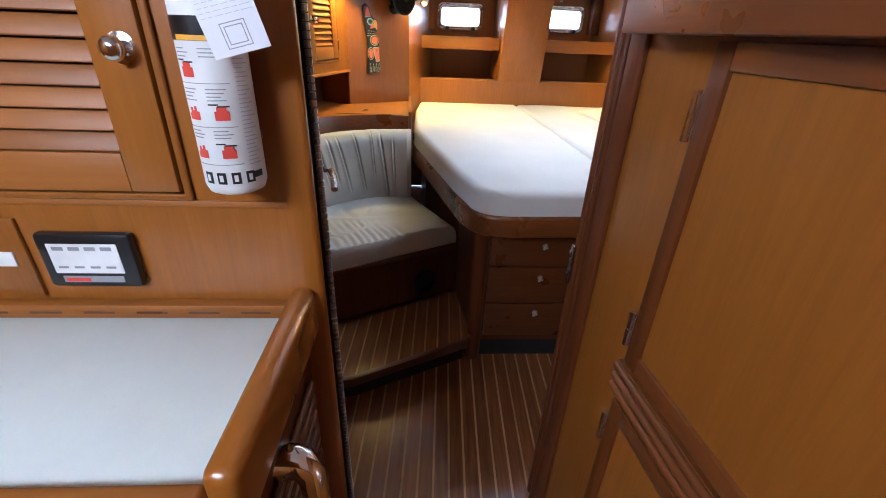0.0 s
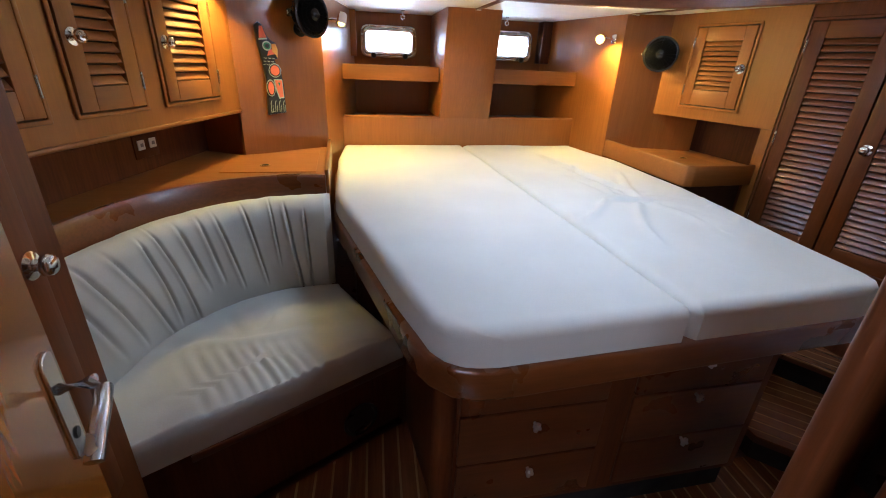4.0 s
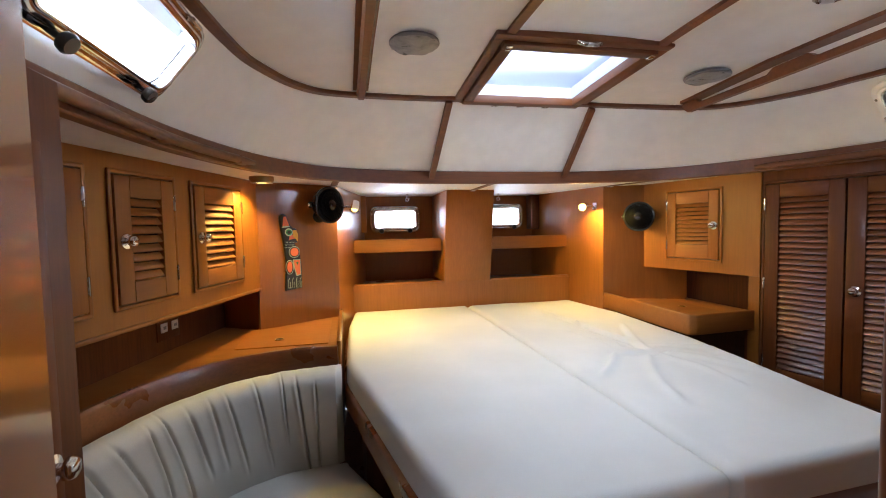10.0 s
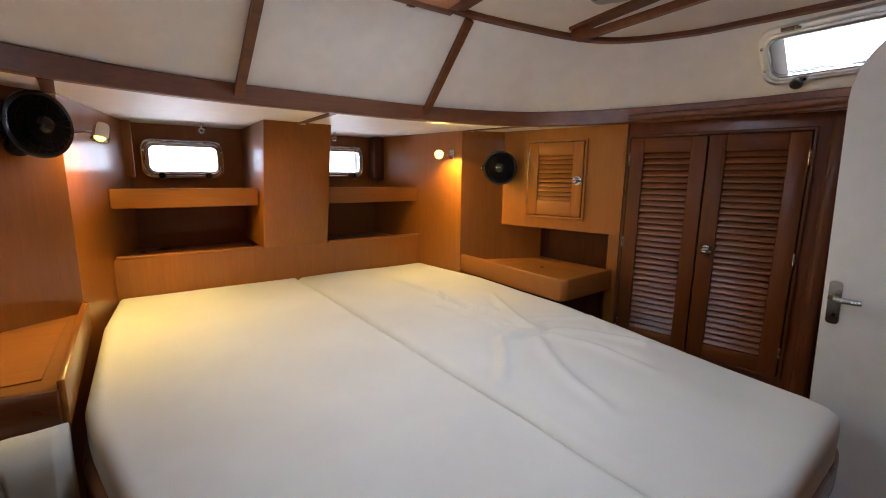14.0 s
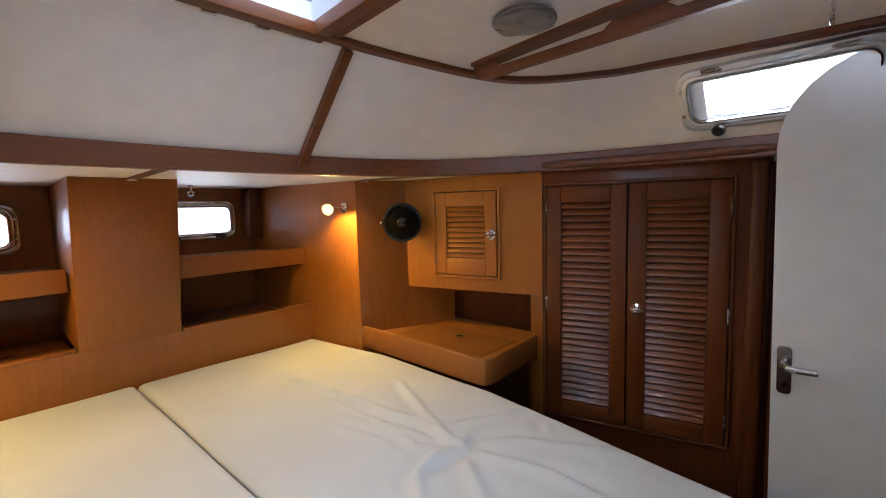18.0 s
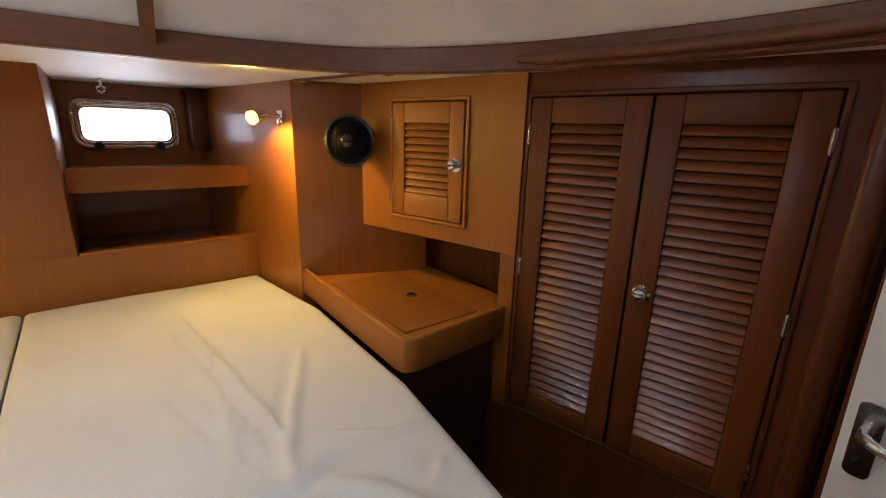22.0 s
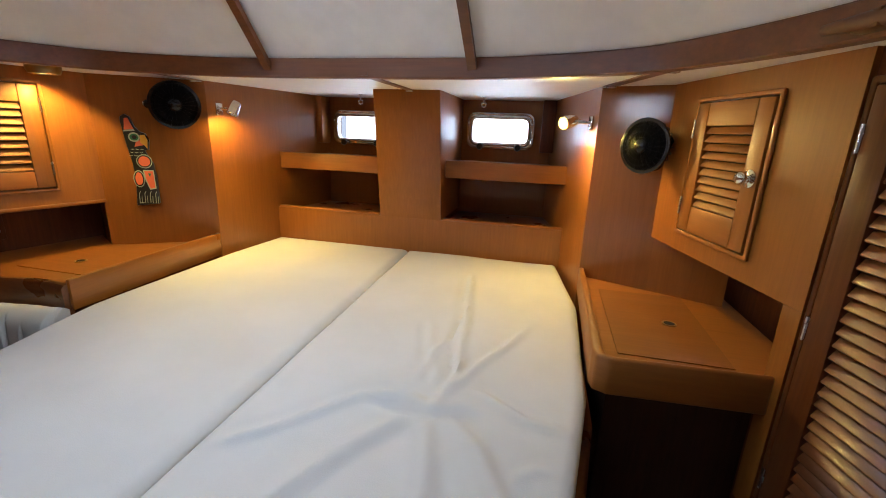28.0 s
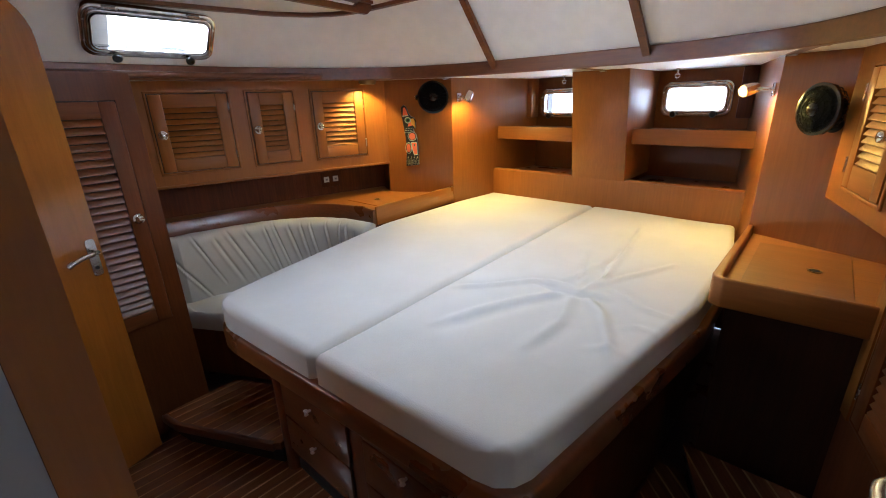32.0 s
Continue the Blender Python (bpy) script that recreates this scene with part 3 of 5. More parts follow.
solid("trim", boxes((0.034, 0.053, -0.018, 0.01, 0, 1.97), bevel=0.008, segments=4), dark_v, "rounded teak bead down the door post", "trim", "structure", PW)
solid("trim", boxes((0.0535, 0.105, -0.011, 0, 0, 1.97), bevel=0.004, segments=2), dark_v, "flat teak moulding down the passage wall", "trim", "structure", PW)


# ---- louvred doors ----
def chrome_knob(parent, x, y, z, r=0.017):
    bm = lathe(bmesh.new(), ((r * 1.25, 0), (r * 1.25, 0.003), (r * 0.55, 0.006), (r * 0.5, 0.012), (r * 0.95, 0.018), (r, 0.024), (r * 0.8, 0.030), (r * 0.3, 0.033)), pose(x, y, z, 90))
    return part("knob", bm, chrome, parent, "chrome push-button knob", smooth=60)


def hinge(parent, x, y, z, h=0.045):
    bm = bmesh.new()
    box(bm, x - 0.004, x + 0.004, y - 0.002, y, z - h / 2, z + h / 2)
    tube(bm, [(x, y - 0.002, z - h / 2 - 0.003), (x, y - 0.002, z + h / 2 + 0.003)], 0.0032, 8)
    return part("hinge", bm, steel, parent, "small stainless hinge")


def bead(parent, x0, x1, z0, z1, wood_v, y=0.0):
    """A thin moulding round a door opening."""
    ring = ring_plate([(x0 - 0.012, z0 - 0.012), (x1 + 0.012, z0 - 0.012), (x1 + 0.012, z1 + 0.012), (x0 - 0.012, z1 + 0.012)],
                      [(x0, z0), (x1, z0), (x1, z1), (x0, z1)], y - 0.009, y - 0.0003)
    part("bead", rounded(ring, 0.003, 2), wood_v, parent, smooth=50)


def louvre_door(parent, x0, x1, z0, z1, stile, count, knob, hinge_right, wood_v, wood_h, top=0.062, base=0.062, knob_z=None, tilt=34, off=0.0, rail_wood=None):
    """A framed door filled with slats; it is a part of its cabinet."""
    w, t = x1 - x0, 0.022
    # black sheet behind the slats, painting the dark of the gaps
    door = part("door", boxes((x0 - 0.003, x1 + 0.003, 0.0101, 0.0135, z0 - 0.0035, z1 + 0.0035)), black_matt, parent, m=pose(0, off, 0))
    for a, b in ((x0, x0 + stile), (x1 - stile, x1)):
        part("stile", boxes((a, b, -t + 0.010, 0.010, z0, z1), bevel=0.003), wood_v, door)
    for a, b in ((z0, z0 + base), (z1 - top, z1)):
        part("rail", boxes((x0 + stile + 0.0002, x1 - stile - 0.0002, -t + 0.0104, 0.0098, a, b), bevel=0.002), rail_wood or wood_h, door)
    za, zb = z0 + base, z1 - top
    pitch = (zb - za) / count
    sx0, sx1 = x0 + stile - 0.004, x1 - stile + 0.004
    sb = boxes((sx0 + 0.0042, sx1 - 0.0042, -0.003, 0.003, -pitch * 0.49, pitch * 0.49), bevel=0.0025, segments=2)
    me = mesh_of("slat", sb, wood_h, 40)
    for k in range(count):
        part("slat", me, None, door, m=pose(0, -0.001, za + (k + 0.5) * pitch, -tilt))
    if knob is not None:
        chrome_knob(door, knob, -0.012, knob_z or (z0 + z1) / 2)
    hx = x1 + 0.001 if hinge_right else x0 - 0.001
    for hz in (z0 + 0.07, z1 - 0.07) if z1 - z0 < 0.7 else (z0 + 0.09, (z0 + z1) / 2, z1 - 0.09):
        hinge(door, hx, -0.012, hz)
    return door


# port wall cabinet, three doors over the seat
length = span(LP, LQ)
cab = thing("wall_cabinet", LM, "teak wall cabinet with three louvred doors above the seat", "cabinet")
DOORS = ((0.100, 0.445), (0.545, 0.780), (0.890, 1.195))
face = panel_with_holes(length, 1.105, 1.618, 0.02, [(a - 0.004, b + 0.004, 1.170, 1.549) for a, b in DOORS])
part("face", face, cabinet_v, cab, smooth=None)
part("bottom", boxes((0, length, 0.021, 0.205, 1.108, 1.123)), teak_h, cab)
part("lower_edge", boxes((0, length, -0.008, 0.026, 1.093, 1.107), bevel=0.005), teak_h, cab)
for a, b in DOORS:
    louvre_door(cab, a, b, 1.174, 1.545, 0.055, 9, a + 0.03, True, cabinet_v, teak_h, knob_z=1.355)
    bead(cab, a - 0.004, b + 0.004, 1.170, 1.549, teak_v)

# starboard wall cabinet over the niche
cab = thing("wall_cabinet", RM, "small teak wall cabinet with one louvred door", "cabinet")
louvre_door(cab, 0.164, 0.454, 1.175, 1.537, 0.052, 10, 0.430, False, cabinet_v, teak_h, knob_z=1.353, off=-0.0125, base=0.074)
bead(cab, 0.160, 0.458, 1.171, 1.541, teak_v, -0.0125)
part("face", panel_with_holes(0.646, 1.105, 1.618, 0.012, ((0.160, 0.458, 1.171, 1.541),)), cabinet_v, cab, m=pose(0, -0.0125, 0), smooth=None)
part("stile", boxes((0.597, 0.646, -0.0125, 0, 0.60, 1.1045)), teak_v, cab)

# hanging locker
locker = thing("hanging_locker", RM, "tall teak hanging locker with two louvred doors", "locker")
louvre_door(locker, 0.664, 0.958, 0.62, 1.54, 0.056, 31, None, False, locker_v, locker_h, rail_wood=locker_rail)
louvre_door(locker, 0.964, 1.276, 0.62, 1.54, 0.060, 32, 0.996, True, locker_v, locker_h, knob_z=1.08, rail_wood=locker_rail)
bead(locker, 0.660, 1.280, 0.616, 1.544, locker_v)

# port locker beside the entrance, with its louvred door facing inboard
P1 = ((-1.13, 0.76), (-1.165, 1.46))
plock = thing("hanging_locker", wall_frame(*P1), "tall teak locker with a louvred door beside the entrance", "locker")
part("face", panel_with_holes(0.70, 0.0, 1.618, 0.02, ((0.176, 0.633, 0.564, 1.518),)), locker_v, plock, smooth=None)
part("end_panel", boxes((0.68, 0.70, 0.0205, 0.55, 0.0, 1.618)), locker_v, plock)
louvre_door(plock, 0.18, 0.629, 0.568, 1.514, 0.058, 27, 0.601, False, locker_v, locker_h, knob_z=1.045, rail_wood=locker_rail)

# ---- berth ----
OUT = [(-0.40, 1.363), (0.60, 1.416), (0.655, 1.428), (0.69, 1.465), (0.81, 2.36), (0.80, 3.06), (0.752, 3.395), (-0.752, 3.395), (-0.79, 3.03), (-0.775, 2.34), (-0.605, 1.585), (-0.585, 1.495), (-0.553, 1.428), (-0.51, 1.385), (-0.46, 1.366)]
berth = thing("berth", Matrix(), "teak double berth platform with two rows of drawers", "bed")
part("platform", rounded(prism(OUT, 0.680, 0.762), 0.012, 3), rim_wood, berth, smooth=50)
BASE = [(-0.505, 1.53), (0.54, 1.53), (0.66, 1.90), (0.72, 2.40), (0.72, 3.39), (-0.72, 3.39), (-0.70, 2.3), (-0.545, 1.88)]
# dark teak below the rim, with part of its shade in the colour
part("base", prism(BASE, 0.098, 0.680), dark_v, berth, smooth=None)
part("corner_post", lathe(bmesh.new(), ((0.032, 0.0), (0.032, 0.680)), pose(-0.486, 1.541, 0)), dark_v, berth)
# shade under the berth is coloured into the kick board
part("toe_kick", prism([(-0.47, 1.545), (0.52, 1.545), (0.64, 2.4), (-0.66, 2.4), (-0.50, 1.88)], 0.0, 0.095), black_matt, berth, "recessed kick board, black for the shade under the berth")


def tee_knob(parent, x, y, z):
    bm = bmesh.new()
    tube(bm, [(x, y, z), (x, y - 0.016, z)], 0.005, 8)
    tube(bm, [(x - 0.010, y - 0.018, z + 0.006), (x + 0.010, y - 0.018, z - 0.006)], 0.0055, 8)
    tube(bm, [(x - 0.004, y - 0.018, z - 0.013), (x + 0.004, y - 0.018, z + 0.013)], 0.006, 8)
    return part("knob", bm, bright_rim, parent, "chrome cross knob", smooth=60)


for x0, x1, kx, heights in ((-0.448, -0.022, -0.235, (0.262, 0.436, 0.583)), (0.064, 0.50, 0.268, (0.292, 0.466, 0.590))):
    for (z0, z1), kz in zip(((0.130, 0.298), (0.306, 0.479), (0.487, 0.640)), heights):
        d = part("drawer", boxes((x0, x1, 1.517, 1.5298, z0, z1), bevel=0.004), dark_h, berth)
        tee_knob(d, kx, 1.517, kz)


# ---- mattresses ----
def foot_slant(x, y):
    """The foot of the berth runs a little aslant, nearer the doorway on the port side."""
    return (-0.030 + 0.050 * (x + 0.46) / 1.06) * max(0.0, min(1.0, (2.3 - y) / 0.9))


def mattress(name, label, left, right, y0, y1, z0, z1, corners, folds):
    """A cushion between two side lines given as functions of y, with rounded edges and soft folds."""
    nx, ny, r = (110, 230, 0.032) if "creases" in label else (60, 110, 0.032)
    ys = [y0 + (y1 - y0) * (0.5 - 0.5 * math.cos(math.pi * k / ny)) for k in range(ny + 1)]
    us = [0.5 - 0.5 * math.cos(math.pi * k / nx) for k in range(nx + 1)]
    bm = bmesh.new()
    top, low = {}, {}
    for j, y in enumerate(ys):
        a, b = left(y), right(y)
        dy = min(y - y0, y1 - y)
        for i, u in enumerate(us):
            x = a + (b - a) * u
            d = min(x - a, b - x, dy)
            e = max(0.0, 1 - d / r)
            z = z1 - r * 0.8 * (1 - math.sqrt(max(0.0, 1 - e * e)))
            z += 0.006 * noise.noise((x * 2.2, y * 2.2, 3)) + folds(x, y) * min(1, d / 0.08)
            top[i, j] = bm.verts.new((x, y + foot_slant(x, y), z))
            if i in (0, nx) or j in (0, ny):
                low[i, j] = bm.verts.new((x, y, z0))
    for i in range(nx):
        for j in range(ny):
            bm.faces.new((top[i, j], top[i + 1, j], top[i + 1, j + 1], top[i, j + 1]))
    edge = [(i, 0) for i in range(nx)] + [(nx, j) for j in range(ny)] + [(i, ny) for i in range(nx, 0, -1)] + [(0, j) for j in range(ny, 0, -1)]
    rim = [top[p].co.copy() for p in edge]
    for p in edge:
        bm.verts.remove(low[p])
    bmesh.ops.recalc_face_normals(bm, faces=bm.faces[:])
    t = thing(name, Matrix(), label, "mattress", "berth mattresses")
    part("top_panel", bm, sheet, t, smooth=80)
    bm = bmesh.new()
    hi = [bm.verts.new(p) for p in rim]
    mid = [bm.verts.new((p.x, p.y, (p.z + z0) / 2 + 0.003 * noise.noise((p.x * 9, p.y * 9, 0)))) for p in rim]
    lo = [bm.verts.new((p.x, p.y, z0)) for p in rim]
    for a, b in ((hi, mid), (mid, lo)):
        for k in range(len(rim)):
            j = (k + 1) % len(rim)
            bm.faces.new((a[k], a[j], b[j], b[k]))
    bm.faces.new(lo)
    bmesh.ops.recalc_face_normals(bm, faces=bm.faces[:])
    part("side_band", bm, sheet, t, smooth=50)
    return t


def side(points):
    ys, xs = [p[1] for p in points], [p[0] for p in points]
    return lambda y: float(np.interp(y, ys, xs))


CREASES = (([(0.06, 1.95), (0.16, 2.03), (0.235, 2.115), (0.285, 2.18), (0.38, 2.21), (0.46, 2.19)], 0.013, 0.010),
           ([(0.285, 2.18), (0.37, 2.155), (0.45, 2.15), (0.52, 2.18), (0.60, 2.172)], 0.014, -0.009),
           ([(0.36, 2.25), (0.378, 2.31), (0.389, 2.43), (0.42, 2.52)], 0.012, 0.008),
           ([(0.455, 2.16), (0.463, 2.26), (0.469, 2.395), (0.43, 2.68), (0.37, 3.1)], 0.011, 0.010),
           ([(0.50, 2.27), (0.543, 2.262), (0.65, 2.19), (0.73, 2.178), (0.79, 2.15)], 0.014, 0.010),
           ([(0.46, 2.17), (0.45, 2.13), (0.476, 2.025), (0.493, 1.95), (0.48, 1.75)], 0.016, 0.008),
           ([(0.455, 2.22), (0.50, 2.34), (0.582, 2.53), (0.64, 2.66)], 0.012, 0.008),
           ([(0.415, 2.78), (0.405, 2.66), (0.415, 2.547), (0.45, 2.36), (0.463, 2.28)], 0.007, -0.009),
           ([(0.47, 2.18), (0.56, 2.08), (0.64, 1.93), (0.70, 1.80)], 0.017, 0.010),
           ([(0.42, 2.16), (0.33, 2.03), (0.25, 1.86), (0.20, 1.70)], 0.018, 0.007),
           ([(0.30, 2.62), (0.345, 2.46), (0.40, 2.30), (0.44, 2.21)], 0.010, -0.006),
           ([(0.62, 2.02), (0.69, 2.06), (0.785, 2.05)], 0.012, 0.007),
           ([(0.60, 1.86), (0.66, 1.90), (0.76, 1.90)], 0.012, 0.006))


def crease(x, y, line, width, height):
    """A soft fold along a line of points with a hollow on one side of it, fading at both ends."""
    best, along, done = 9.0, 0.0, 0.0
    whole = sum(math.dist(a, b) for a, b in zip(line, line[1:]))
    for (ax, ay), (bx, by) in zip(line, line[1:]):
        dx, dy = bx - ax, by - ay
        n = math.hypot(dx, dy)
        s = max(0.0, min(n, ((x - ax) * dx + (y - ay) * dy) / n))
        off = math.hypot(x - ax - dx * s / n, y - ay - dy * s / n)
        if off < abs(best):
            best, along = math.copysign(off, (x - ax) * -dy + (y - ay) * dx), done + s
        done += n
    if abs(best) > 6 * width:
        return 0.0
    fade = min(1.0, along / 0.07) * min(1.0, (whole - along) / 0.10)
    return height * max(0.0, fade) * (math.exp(-((best / width) ** 2)) - 0.45 * math.exp(-(((best - 2.1 * width) / (1.5 * width)) ** 2)))


def folds_right(x, y):
    f = 1.45 * sum(crease(x + 0.008 * noise.noise((x * 7, y * 7, 8)), y, *c) for c in CREASES)
    return 0.018 * math.tanh(f / 0.018) + 0.0022 * noise.noise((x * 9, y * 6, 7))


seam = side(((0.052, 1.40), (-0.008, 3.40)))
mattress("mattress", "cream sheeted mattress on the port half of the berth",
         side(((-0.41, 1.402), (-0.455, 1.407), (-0.49, 1.418), (-0.522, 1.44), (-0.548, 1.478), (-0.562, 1.53), (-0.60, 1.66), (-0.755, 2.32), (-0.768, 2.40), (-0.768, 3.02), (-0.738, 3.385))),
         lambda y: seam(y) - 0.003 - 0.018 * max(0.0, 1 - (y - 1.402) / 0.03) ** 2, 1.402, 3.39, 0.7625, 0.852, None, lambda x, y: 0)
mattress("mattress", "cream sheeted mattress with creases on the starboard half",
         lambda y: seam(y) + 0.003 + 0.018 * max(0.0, 1 - (y - 1.402) / 0.03) ** 2,
         side(((0.58, 1.402), (0.625, 1.41), (0.655, 1.435), (0.672, 1.475), (0.785, 2.34), (0.79, 2.9), (0.72, 3.385))),
         1.402, 3.38, 0.7625, 0.852, None, folds_right)

# ---- bedside shelves ----
ns = thing("bedside_table", Matrix(), "teak bedside locker with a raised rim and finger hole", "bedside table")
NSR = [(0.815, 2.385), (0.835, 2.372), (1.175, 2.392), (1.30, 2.40), (1.28, 3.0), (1.045, 2.985), (0.822, 3.075)]
part("tabletop", prism(NSR, 0.875, 0.905), teak_h, ns)
part("fascia", rounded(prism([(0.790, 2.40), (0.797, 2.372), (0.828, 2.358), (1.172, 2.378), (1.172, 2.392), (0.838, 2.374), (0.822, 2.384), (0.818, 2.41), (0.816, 3.075), (0.798, 3.075)], 0.845, 0.942), 0.006, 2), teak_h, ns, smooth=50)
# the overhang's shade is put into the body's colour
part("body", prism([(0.84, 2.42), (1.172, 2.43), (1.30, 2.44), (1.27, 2.95), (0.84, 3.0)], 0.0, 0.874), shaded_ply, ns, "plywood body, darkened for the shade under its top")
lid = part("lid", boxes((0.86, 1.13, 2.46, 2.94, 0.9055, 0.9085), bevel=0.001, segments=1), teak_h, ns)
bm = lathe(bmesh.new(), ((0.020, 0), (0.020, 0.003), (0.016, 0.003), (0.015, 0.0012)), pose(1.035, 2.69, 0.909))
RINGM = pose(1.035, 2.69, 0.909)
ring = part("finger_ring", bm, brass_dull, lid, "round metal finger ring")
part("finger_hole", lathe(bmesh.new(), ((0.0145, 0.0014), (0.0145, 0.0022)), RINGM), black_matt, ring, "dark finger hole")

SH = [(-0.795, 2.352), (-0.90, 2.362), (-1.03, 2.345), (-1.18, 2.275), (-1.31, 2.15), (-1.40, 1.98), (-1.46, 1.75), (-1.50, 1.46)]
shelf_front = [(p.x, p.y) for p in curve_pts([(*p, 0) for p in SH], 5)]
shelf = thing("side_shelf", Matrix(), "curved teak shelf running behind the port seat", "shelf")
part("top", prism(shelf_front + [(-1.74, 1.46), (-1.37, 2.92), (-1.19, 2.815), (-0.815, 3.02)], 0.878, 0.905), teak_h, shelf)
part("fascia", sweep([(x, y, 0.822) for x, y in shelf_front], ((-0.004, 0.0), (0.020, 0.0), (0.020, 0.094), (0.012, 0.104), (-0.004, 0.104))), rim_wood, shelf, smooth=50)
part("inboard_rim", rounded(prism([(-0.783, 2.348), (-0.799, 2.348), (-0.815, 3.02), (-0.798, 3.02)], 0.84, 0.945), 0.005, 2), teak_y, shelf)
lid = part("lid", prism([(-0.84, 2.47), (-1.20, 2.47), (-1.22, 2.78), (-0.85, 2.93)], 0.9055, 0.9085), teak_h, shelf)
bm = lathe(bmesh.new(), ((0.020, 0), (0.020, 0.003), (0.016, 0.003), (0.015, 0.0012)), pose(-1.05, 2.58, 0.909))
RINGM = pose(-1.05, 2.58, 0.909)
ring = part("finger_ring", bm, brass_dull, lid, "round metal finger ring")
part("finger_hole", lathe(bmesh.new(), ((0.0145, 0.0014), (0.0145, 0.0022)), RINGM), black_matt, ring, "dark finger hole")
part("body", prism([(-0.80, 2.42), (-0.80, 3.0), (-1.15, 2.80), (-1.36, 2.85), (-1.72, 1.46), (-1.53, 1.46), (-1.44, 1.98), (-1.34, 2.19), (-1.20, 2.32), (-1.04, 2.40), (-0.90, 2.42)], 0.35, 0.875), dark_v, shelf)

# ---- seat ----
seat = thing("corner_seat", Matrix(), "built-in seat with cream cushions beside the berth", "seat")
# same lowered teak, shade under the cushions included in its tone
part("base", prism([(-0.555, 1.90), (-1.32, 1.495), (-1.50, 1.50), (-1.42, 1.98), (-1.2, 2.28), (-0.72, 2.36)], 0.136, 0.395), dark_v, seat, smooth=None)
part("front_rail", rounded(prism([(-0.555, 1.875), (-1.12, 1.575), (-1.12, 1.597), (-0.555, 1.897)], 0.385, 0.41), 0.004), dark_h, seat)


def pad(outline, z0, z1, r, lumps):
    """A stuffed pad on a plan outline, crowned and rounded at its edges."""
    pts = [Vector((x, y, 0)) for x, y in outline]
    mid = sum(pts, Vector()) / len(pts)
    bm = bmesh.new()
    rings = []
    roll = [(0.11 * (1 - math.cos(radians(a))), z1 - r + r * math.sin(radians(a))) for a in (18, 36, 54, 72)]
    for inset, z in ((0.0, z0), (0.0, z1 - r), *roll, *((0.098 + 0.021 * k, z1 + 0.012 * math.sin(0.085 * min(k, 18))) for k in range(42))):
        rings.append([bm.verts.new((p.lerp(mid, inset).x, p.lerp(mid, inset).y, z + (lumps(*p.lerp(mid, inset).xy) if z >= z1 else 0))) for p in pts])
    for a, b in zip(rings, rings[1:]):
        for k in range(len(pts)):
            j = (k + 1) % len(pts)
            bm.faces.new((a[k], a[j], b[j], b[k]))
    bm.faces.new(rings[0][::-1])
    bm.faces.new(rings[-1])
    bmesh.ops.recalc_face_normals(bm, faces=bm.faces[:])
    return bm


back_line = [(p.x, p.y) for p in curve_pts([(x, y, 0) for x, y in ((-0.785, 2.335), (-0.92, 2.325), (-1.05, 2.29), (-1.18, 2.21), (-1.29, 2.09), (-1.37, 1.93), (-1.43, 1.72), (-1.46, 1.52))], 8)]
front_line = [(-1.30 + (0.745 * k / 130), 1.485 + 0.40 * k / 130) for k in range(131)]
side_line = [(-0.555 - 0.225 * k / 12, 1.885 + 0.44 * k / 12) for k in range(1, 12)]
seat_outline = front_line + side_line + [(x + 0.02, y - 0.03) for x, y in back_line]


PUCKERS = ((-1.21, 0.005, 1.0), (-1.165, 0.008, 0.8), (-1.125, 0.006, 1.1), (-1.085, 0.010, 0.95), (-1.05, 0.008, 1.15), (-1.015, 0.011, 1.0), (-0.98, 0.009, 1.1), (-0.948, 0.010, 0.85), (-0.91, 0.007, 1.0), (-0.87, 0.006, 0.8))


def seat_lumps(x, y):
    f = 0.008 * noise.noise((x * 5, y * 5, 1)) + 0.003 * noise.noise((x * 14, y * 9, 4))
    # puckers running from the hollow of the seat to its front roll
    for cx, deep, long in PUCKERS:
        cy = 1.865 + 0.05 * (cx + 1.05)
        f += crease(x, y, [(cx - 0.03, cy + 0.03), (cx + 0.03, cy - 0.07), (cx + 0.085 * long, cy - 0.16 * long), (cx + 0.17 * long, cy - 0.30 * long)], 0.011, -deep)
    f += crease(x, y, [(-1.29, 1.85), (-1.16, 1.90), (-1.06, 1.90), (-0.94, 1.915), (-0.82, 1.96)], 0.020, 0.009)
    f += crease(x, y, [(-1.14, 2.10), (-1.10, 2.00), (-1.04, 1.91)], 0.016, -0.008)
    f += crease(x, y, [(-0.98, 2.10), (-1.00, 2.00), (-1.06, 1.92)], 0.014, -0.006)
    f += crease(x, y, [(-0.66, 2.06), (-0.80, 2.00), (-0.93, 1.96)], 0.016, 0.008)
    return f


part("seat_cushion", pad(seat_outline, 0.41, 0.505, 0.058, seat_lumps), vinyl, seat, "cream seat cushion with gathered wrinkles", smooth=60)


